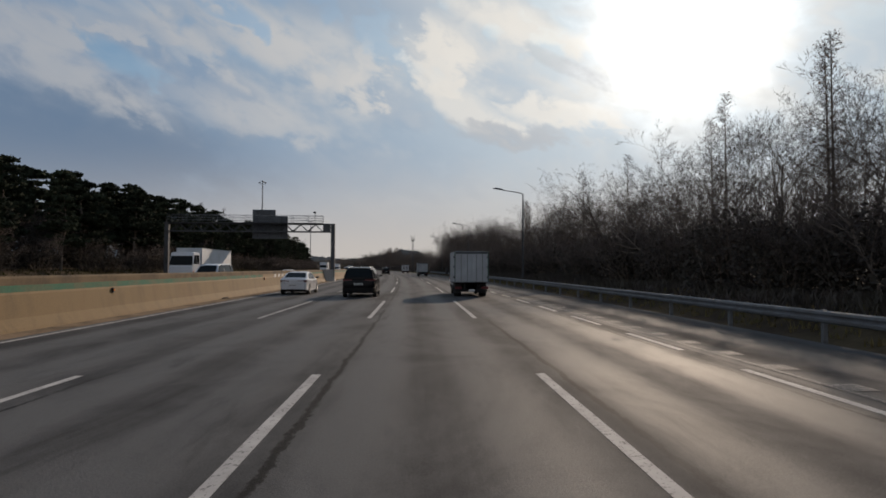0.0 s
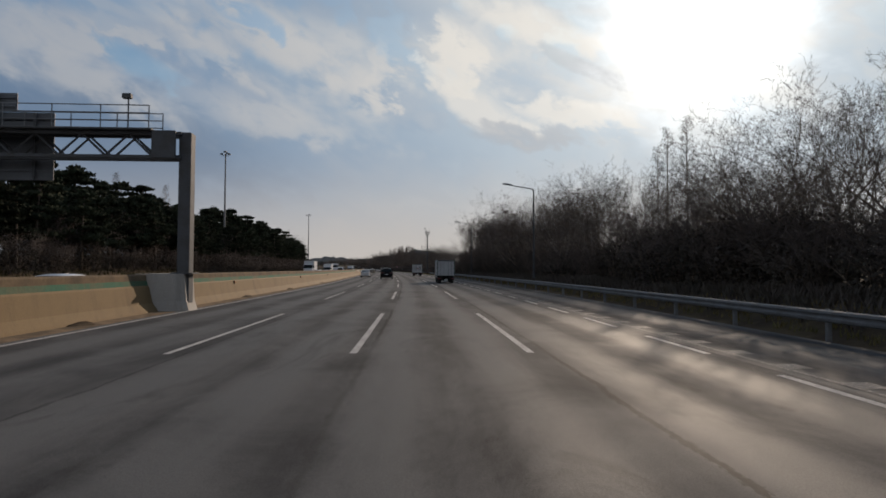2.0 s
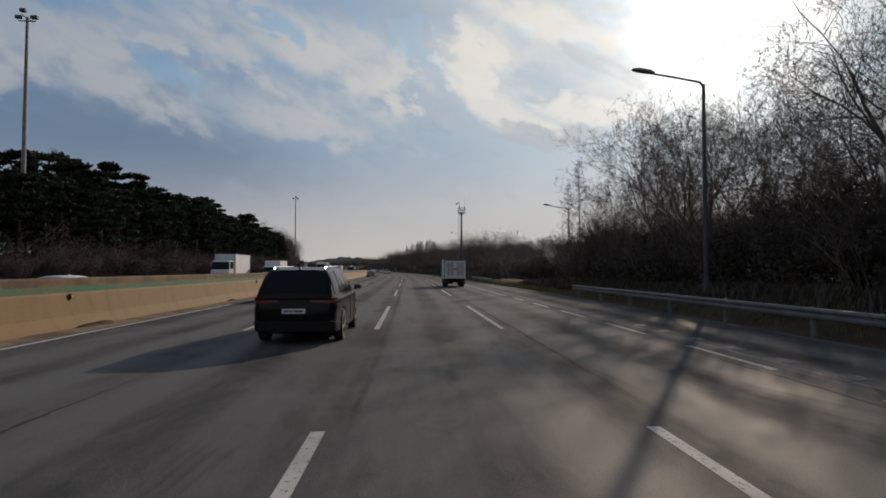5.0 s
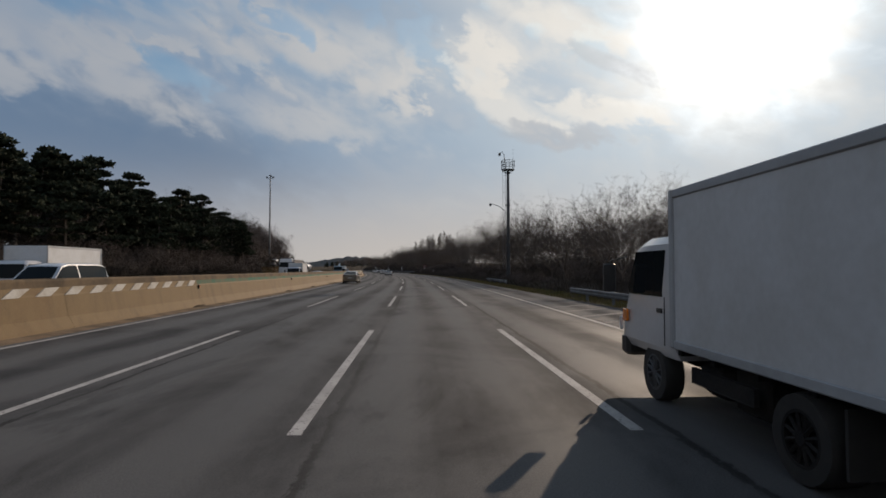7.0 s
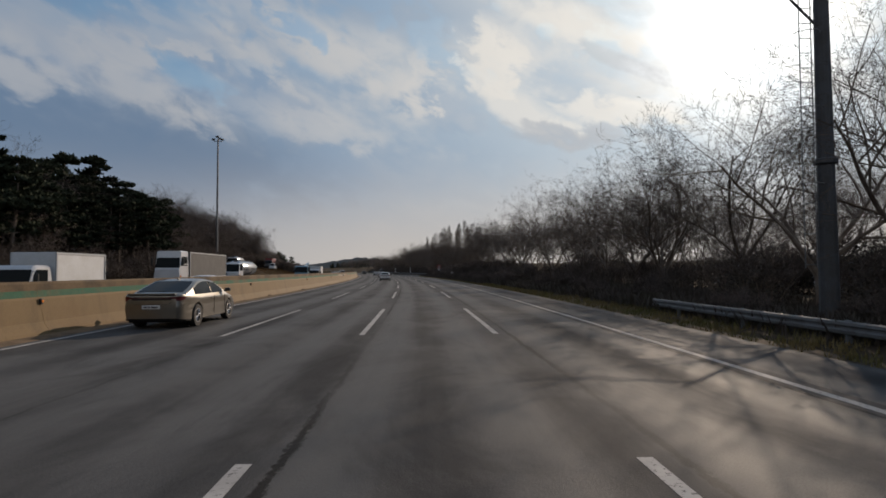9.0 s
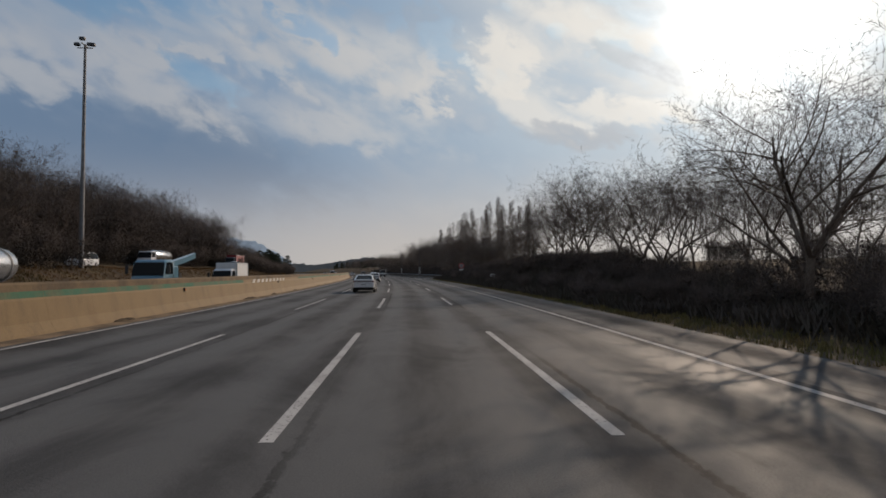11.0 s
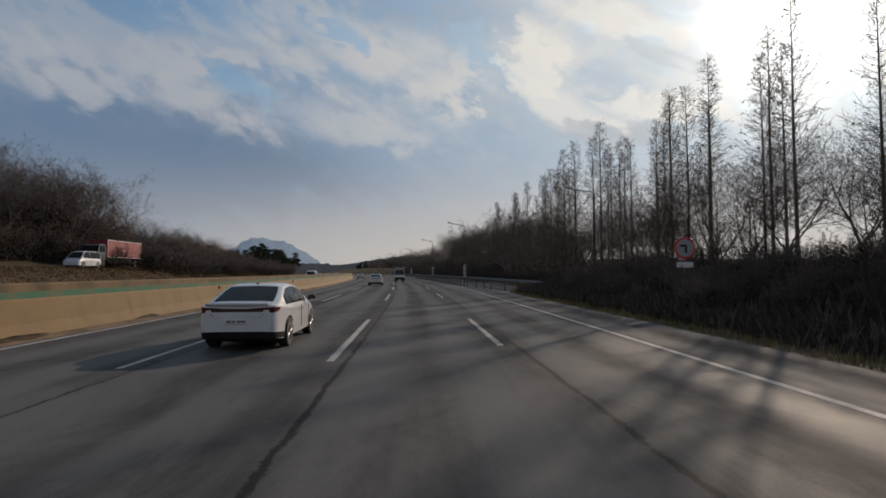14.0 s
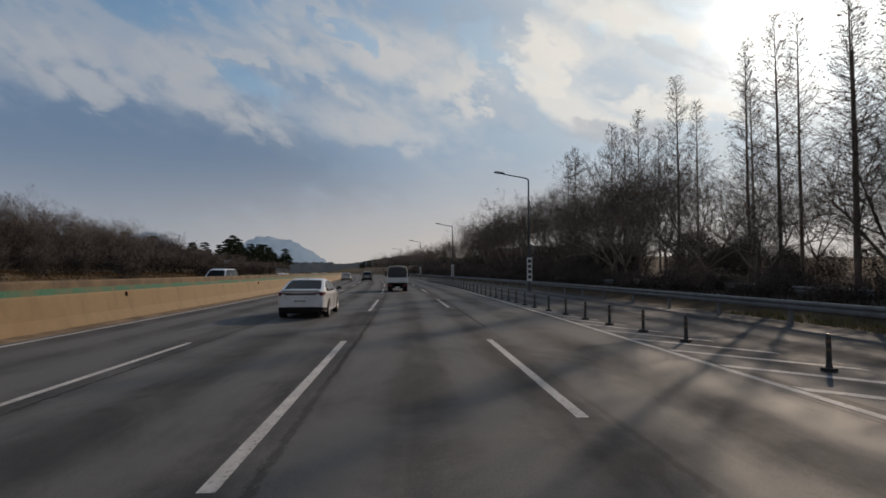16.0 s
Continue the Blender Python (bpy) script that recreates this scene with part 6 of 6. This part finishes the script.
        part("indicator", Build().box(sx * hw - 0.02, y1 - 0.30, z0 + 0.34, sx * hw + 0.015, y1 - 0.14, z0 + 0.52, c=0.01).done("amber", M_AMBER), cab, "amber side indicator")
        part("headlamp", Build().box(sx * hw * 0.86 - 0.15, y1 - 0.05, z0 + 0.20, sx * hw * 0.86 + 0.10 * sx, y1 + 0.015, z0 + 0.40, c=0.02).done("headlamp", M_CLEAR), cab, "clear headlamp")
    part("bumper", soft(Build().box(-hw * 0.98, y1 - 0.22, z0 - 0.16, hw * 0.98, y1 + 0.05, z0 + 0.16, c=0.05).done("bumper", M_DARK)), cab, "dark bumper")
    return cab


def make_lorry(label, paint, box_mat, w, length, z_floor, top, cab_len=1.55, cab_top=None, wheel_r=0.38, cab_w=None, rear="doors", rear_axle=1.3, floor_gap=0.1, group="", load="box", name="box_truck"):
    """A lorry with its rear at y = 0, nose towards +y."""
    root = thing(name, label, "truck", group=group)
    cab_w = cab_w or w * 0.94
    hw = w / 2
    yb = length - cab_len - floor_gap
    cab_top = cab_top or top - 0.45
    make_cab(root, paint, cab_w, length - cab_len, cab_len, wheel_r * 2 - 0.12, cab_top)
    b = Build()
    for sx in (1, -1):
        b.box(sx * 0.38 - 0.06, 0.1, wheel_r + 0.1, sx * 0.38 + 0.06, length - 0.4, z_floor - 0.08)
    for y in np.linspace(0.3, yb, 6):
        b.box(-hw * 0.92, y - 0.04, z_floor - 0.10, hw * 0.92, y + 0.04, z_floor)
    part("chassis", b.done("chassis", P_CHASSIS), root, "dark chassis frame")
    # dark block added to imitate the black shade under the bed
    part("under_tray", Build().box(-hw + 0.42, rear_axle + wheel_r + 0.1, wheel_r * 0.95, hw - 0.42, yb - 0.1, z_floor - 0.11, c=0.03).done("shade_fill", P_CHASSIS), root, "dark block standing for the shade under the bed")
    if load == "box":
        b = Build().box(-hw, 0, z_floor, hw, yb, top, c=0.02)
        body = part("cargo_box", soft(b.done("box", box_mat)), root, "plain insulated cargo box")
        for sx in (1, -1):
            for z in (z_floor + 0.04, top - 0.05):
                part("edge_rail", Build().box(sx * hw - 0.02, -0.01, z - 0.05, sx * hw + 0.022, yb + 0.01, z + 0.05, c=0.012).done("rail", P_BOX_GREY), body, "grey edge rail")
            for y in (0.0, yb - 0.06):
                part("corner_post", Build().box(sx * hw - 0.03, y - 0.015, z_floor, sx * hw + 0.024, y + 0.075, top, c=0.012).done("post", P_GREEN_FRAME if rear == "doors" and y == 0 else P_BOX_GREY), body, "corner post")
        for k in range(2):
            sx = 1 if k else -1
            x0, x1 = (0.02, hw - 0.10) if k else (-hw + 0.10, -0.02)
            door = part("rear_door", Build().box(x0, -0.035, z_floor + 0.06, x1, 0.01, top - 0.12, c=0.01).done("door", box_mat), body, "grey-white rear door")
            part("door_panel", Build().box(x0 + 0.08, -0.043, z_floor + 0.35, x1 - 0.08, -0.036, top - 0.34, c=0.003).done("panel", P_BOX_GREY), door, "duller grey panel of the door")
            for z in (z_floor + 0.3, (z_floor + top) / 2, top - 0.35):
                part("hinge", Build().box(sx * hw - 0.10, -0.05, z - 0.05, sx * hw + 0.02, -0.036, z + 0.05, c=0.004).done("hinge", M_STEEL_DARK), door, "dark steel hinge")
            for q in (0.3, 0.72):
                x = x0 + (x1 - x0) * q
                part("lock_rod", Build().tube([(x, -0.055, z_floor + 0.05), (x, -0.055, top - 0.14)], 0.016, 6).done("rod", M_STEEL), door, "steel lock rod")
        part("rear_header", Build().box(-hw + 0.05, -0.05, top - 0.14, hw - 0.05, 0.01, top - 0.01, c=0.01).done("header", M_STEEL_DARK), body)
    b = Build().box(-hw * 0.95, 0.02, wheel_r * 0.9, hw * 0.95, 0.14, wheel_r * 0.9 + 0.14, c=0.02)
    part("rear_bumper", b.done("bumper", P_CHASSIS), root, "dark rear bumper beam")
    for sx in (1, -1):
        part("tail_lamp", Build().box(sx * hw * 0.80 - 0.2, -0.02, wheel_r * 0.9 + 0.16, sx * hw * 0.80 + 0.2, 0.06, wheel_r * 0.9 + 0.30, c=0.015).done("lamp", M_RED), root, "red and amber tail lamp")
        for y in (rear_axle, length - cab_len * 0.62):
            make_wheel(root, sx * (hw - 0.22), y, wheel_r, 0.24 if y > 2 else 0.40, sx, M_STEEL_DARK if y > 3 else P_CHASSIS, 6)
        part("mudguard", Build().box(sx * (hw - 0.24) - 0.2, rear_axle - wheel_r - 0.12, 0.2, sx * (hw - 0.24) + 0.2, rear_axle - wheel_r - 0.09, z_floor - 0.08).done("guard", M_RUBBER), root, "black mud flap")
        part("side_guard", Build().box(sx * (hw - 0.06), rear_axle + 0.6, 0.45, sx * (hw - 0.03), length - cab_len - 0.5, 0.62, c=0.008).done("guard", P_CHASSIS), root, "dark side guard rail")
    # two more dark blocks a side, added to fill the shade below the cargo box
    if load == "box":
        for sx in (1, -1):
            y0, y1 = rear_axle + wheel_r + 0.25, length - cab_len - 0.35
            part("tool_box", Build().box(sx * (hw - 0.45) - 0.28, y0, 0.30, sx * (hw - 0.45) + 0.28, (y0 + y1) / 2 - 0.1, z_floor - 0.06, c=0.03).done("aft_fill", P_CHASSIS), root, "dark rear block added for the shade under the box")
            part("fuel_tank", Build().box(sx * (hw - 0.45) - 0.28, (y0 + y1) / 2 + 0.05, 0.32, sx * (hw - 0.45) + 0.28, y1, z_floor - 0.08, c=0.08).done("fore_fill", P_CHASSIS), root, "dark front block added for the shade under the box")
    plate = part("number_plate", Build().box(-0.18, -0.01, wheel_r * 0.9 + 0.02, 0.18, 0.02, wheel_r * 0.9 + 0.14, c=0.006).done("plate", M_PLATE), root, "white number plate")
    return root


main_truck = make_lorry("white box truck with round eye decals on the rear doors", P_WHITE, P_BOX, 2.0, 5.85, 0.78, 2.61, cab_len=1.75, cab_top=2.08, wheel_r=0.36, cab_w=1.88, rear_axle=1.85)
# two round eye decals and coloured plates on the rear doors
for sx in (1, -1):
    x = sx * 0.62
    d = part("eye_decal", Build().disc((x, -0.040, 1.72), "y", 0, 0.20, 0.012, 26).done("decal", M_DARK), main_truck, "black ring of a round decal")
    part("eye_white", Build().disc((x, -0.046, 1.72), "y", 0, 0.165, 0.012, 26).done("white", M_PLATE), d, "white disc")
    part("pupil", Build().disc((x, -0.052, 1.73), "y", 0, 0.075, 0.012, 20).done("pupil", M_DARK), d, "black spot")
    part("marker_strip", Build().box(x - 0.24, -0.042, 1.96, x + 0.24, -0.036, 2.05).done("strip", M_AMBER), main_truck, "orange reflective strip")
part("notice_plate", Build().box(-0.22, -0.044, 1.58, 0.22, -0.036, 1.76).done("notice", P_RED), main_truck, "red notice plate")
part("notice_bar", Build().box(-0.17, -0.048, 1.62, 0.17, -0.0445, 1.66).done("bar", M_PLATE), main_truck, "white unreadable line")
put(main_truck, 175.7, 3.45)

far_truck = make_lorry("grey-white box truck ahead on the outer lane", P_WHITE, P_BOX_GREY, 1.95, 5.4, 0.86, 2.66, cab_len=1.45, cab_top=1.98, wheel_r=0.34, rear_axle=1.15)
put(far_truck, 33.0, 3.1)
copy_thing(far_truck, on_road(113.0, 3.7))


def make_small_truck():
    root = make_lorry("small flatbed truck with a dark covered load", P_WHITE, P_BOX, 1.70, 5.1, 0.78, 2.0, cab_len=1.45, cab_top=1.93, wheel_r=0.32, rear_axle=1.1, load="bed", name="small_truck")
    hw, yb = 0.85, 3.5
    part("bed_floor", Build().box(-hw, 0, 0.74, hw, yb, 0.80).done("floor", P_BOX_GREY), root)
    for sx in (1, -1):
        part("side_board", Build().box(sx * hw - 0.02, 0.02, 0.80, sx * hw + 0.02, yb, 1.18, c=0.01).done("board", P_BOX), root, "pale side board")
    part("tailgate", Build().box(-hw, -0.02, 0.80, hw, 0.02, 1.18, c=0.01).done("gate", P_BOX), root, "pale tailgate")
    load = Build().loft([[(x * f, y, 1.0 + (z - 1.0) * g) for x, z in ((-0.78, 1.0), (-0.80, 1.7), (-0.70, 2.05), (0.0, 2.14), (0.70, 2.03), (0.80, 1.68), (0.78, 1.0))] for y, f, g in ((0.12, 0.96, 0.95), (0.3, 1, 1), (1.6, 1.0, 1.04), (2.6, 0.98, 0.97), (3.3, 0.95, 0.9))])
    part("tarpaulin", soft(load.done("tarp", P_TARP), 50), root, "dark tarpaulin over the load")
    for y in (0.6, 1.5, 2.4):
        part("strap", Build().tube([(-0.84, y, 1.1), (-0.82, y, 1.72), (-0.70, y, 2.09), (0, y, 2.19), (0.70, y, 2.08), (0.82, y, 1.72), (0.84, y, 1.1)], 0.015, 4).done("strap", M_PLATE), root, "pale strap")
    return root


put(make_small_truck(), 445.5, -0.55)

# oncoming traffic, behind the barrier
ONC = "oncoming traffic"


def oncoming(ob, s_rear, u, z=0.0):
    """Places a vehicle facing us, its tail at s_rear."""
    return put(ob, s_rear, u, z, 180.0)


oncoming(make_lorry("white articulated lorry with a tall box trailer", P_WHITE, P_BOX, 2.45, 12.0, 1.15, 3.6, cab_len=2.1, cab_top=3.15, wheel_r=0.48, rear="plain", rear_axle=2.0, group=ONC), 68.0, -22.4)
oncoming(make_lorry("white box lorry of the oncoming traffic", P_WHITE, P_BOX, 2.0, 6.4, 0.9, 2.85, cab_len=1.6, cab_top=2.1, rear="plain", group=ONC), 206.0, -19.2)
tall = oncoming(make_lorry("tall white box lorry of the oncoming traffic", P_WHITE, P_BOX, 2.4, 8.5, 1.05, 3.5, cab_len=1.9, cab_top=2.7, wheel_r=0.45, rear="plain", group=ONC), 199.5, -22.9)
small = oncoming(make_lorry("small white refrigerated truck of the oncoming traffic", P_WHITE, P_BOX, 1.75, 5.2, 0.8, 2.5, cab_len=1.5, cab_top=1.95, wheel_r=0.32, rear="plain", group=ONC), 251.0, -15.6)
copy_thing(small, on_road(327.0, -15.6, 0, 180))
semi = oncoming(make_lorry("dark grey curtain-sided articulated lorry with a white cab", P_WHITE, P_TARP, 2.45, 13.5, 1.15, 3.55, cab_len=2.2, cab_top=3.6, wheel_r=0.48, rear="plain", rear_axle=2.0, group=ONC), 290.5, -22.6)
oncoming(make_lorry("dark red container lorry of the oncoming traffic", P_GREY, P_RED, 2.45, 12.5, 1.2, 3.55, cab_len=2.1, cab_top=2.9, wheel_r=0.48, rear="plain", rear_axle=2.0, group=ONC), 437.5, -40.5, height(437, -40.5))


def make_tanker(label, length=9.5):
    root = make_lorry(label, P_WHITE, P_BOX, 2.4, length, 1.1, 3.0, cab_len=2.0, cab_top=2.75, wheel_r=0.46, rear_axle=1.8, load="tank", group=ONC, name="tank_truck")
    yb = length - 2.25
    rings = []
    for y, f in ((0.05, 0.0), (0.06, 0.75), (0.15, 0.93), (0.3, 1.0), (yb - 0.25, 1.0), (yb - 0.1, 0.93), (yb, 0.75), (yb + 0.01, 0.0)):
        rings.append([(1.12 * f * math.cos(q), y, 2.12 + 0.95 * f * math.sin(q)) for q in [2 * math.pi * k / 24 for k in range(24)]])
    part("tank", soft(Build().loft(rings).done("tank", P_TANK), 50), root, "polished oval steel tank")
    for y in np.linspace(0.7, yb - 0.7, 4):
        part("tank_band", Build().loft([[(1.14 * math.cos(q), yy, 2.12 + 0.97 * math.sin(q)) for q in [2 * math.pi * k / 24 for k in range(24)]] for yy in (y - 0.05, y + 0.05)]).done("band", M_STEEL), root)
        part("hatch", Build().disc((0, y + 0.5, 3.1), "z", 0, 0.25, 0.14, 14).done("hatch", M_STEEL_DARK), root)
    return root


tank = oncoming(make_tanker("tank lorry with a polished steel tank"), 306.0, -22.6)
copy_thing(tank, on_road(378.0, -40.5, height(378, -40.5), 180))


def make_tow_truck():
    root = make_lorry("teal and white recovery truck with a folded crane", P_BLUE, P_BOX, 2.1, 7.2, 0.95, 2.0, cab_len=1.7, cab_top=2.45, wheel_r=0.42, load="bed", group=ONC, name="tow_truck")
    part("deck", Build().box(-1.0, 0.0, 0.92, 1.0, 5.3, 1.06, c=0.02).done("deck", P_BLUE), root)
    part("crane_column", Build().box(-0.35, 3.2, 1.06, 0.35, 4.0, 2.1, c=0.05).done("column", P_BLUE), root, "teal crane column")
    part("boom", Build().loft([[(x * f, y, z + dz) for x, dz in ((-0.2, -0.18), (0.2, -0.18), (0.2, 0.18), (-0.2, 0.18))] for y, z, f in ((3.8, 2.2, 1.0), (1.5, 2.55, 0.85), (-0.6, 2.9, 0.6))]).done("boom", P_BLUE), root, "teal lifting boom")
    part("winch", Build().disc((0, 2.9, 1.4), "x", 0, 0.3, 0.7, 14).done("winch", P_CHASSIS), root)
    part("underlift", Build().box(-0.3, -1.0, 0.5, 0.3, 0.6, 0.8, c=0.05).done("lift", P_CHASSIS), root)
    return root


oncoming(make_tow_truck(), 315.4, -15.8)


def white_van(label):
    return make_car("van", label, "van", P_WHITE, 5.1, 1.92, 1.96, 3.2, 0.95, 0.34,
                    [(0, 1.02), (0.10, 1.06), (3.9, 1.04), (4.2, 1.02), (4.8, 0.90), (5.05, 0.75), (5.1, 0.65)],
                    [(0.04, 1.06), (0.22, 1.86), (0.7, 1.95), (3.0, 1.95), (3.5, 1.86), (4.55, 1.02)], 1.06, plan_end=0.08, lamp_z=1.05, light_bar=False, rails=False, black_low=0.45, group=ONC)


van = oncoming(white_van("white minivan of the oncoming traffic"), 200.3, -15.5)
for s, u in ((450.5, -15.5), (47.0, -15.5), (421.0, -38.0), (352.0, -40.5)):
    copy_thing(van, on_road(s, u, height(s, u) if u < -30 else 0, 180))
car = oncoming(white_sedan("white sedan of the oncoming traffic"), 74.5, -15.4)
car["group"] = ONC
for s, u in ((150, -15.4), (268, -15.4), (480, -15.4), (500, -19), (520, -15.4), (560, -15.4)):
    copy_thing(car, on_road(s, u, 0, 180))
# parked beyond the trees
for s, u, a in ((262, 33, 90), (268, 33.5, 90), (277, 34, 95)):
    v = copy_thing(van, on_road(s, u, height(s, u), a))
    tagged(v, "white van parked beyond the roadside trees", "van", "parked vans")
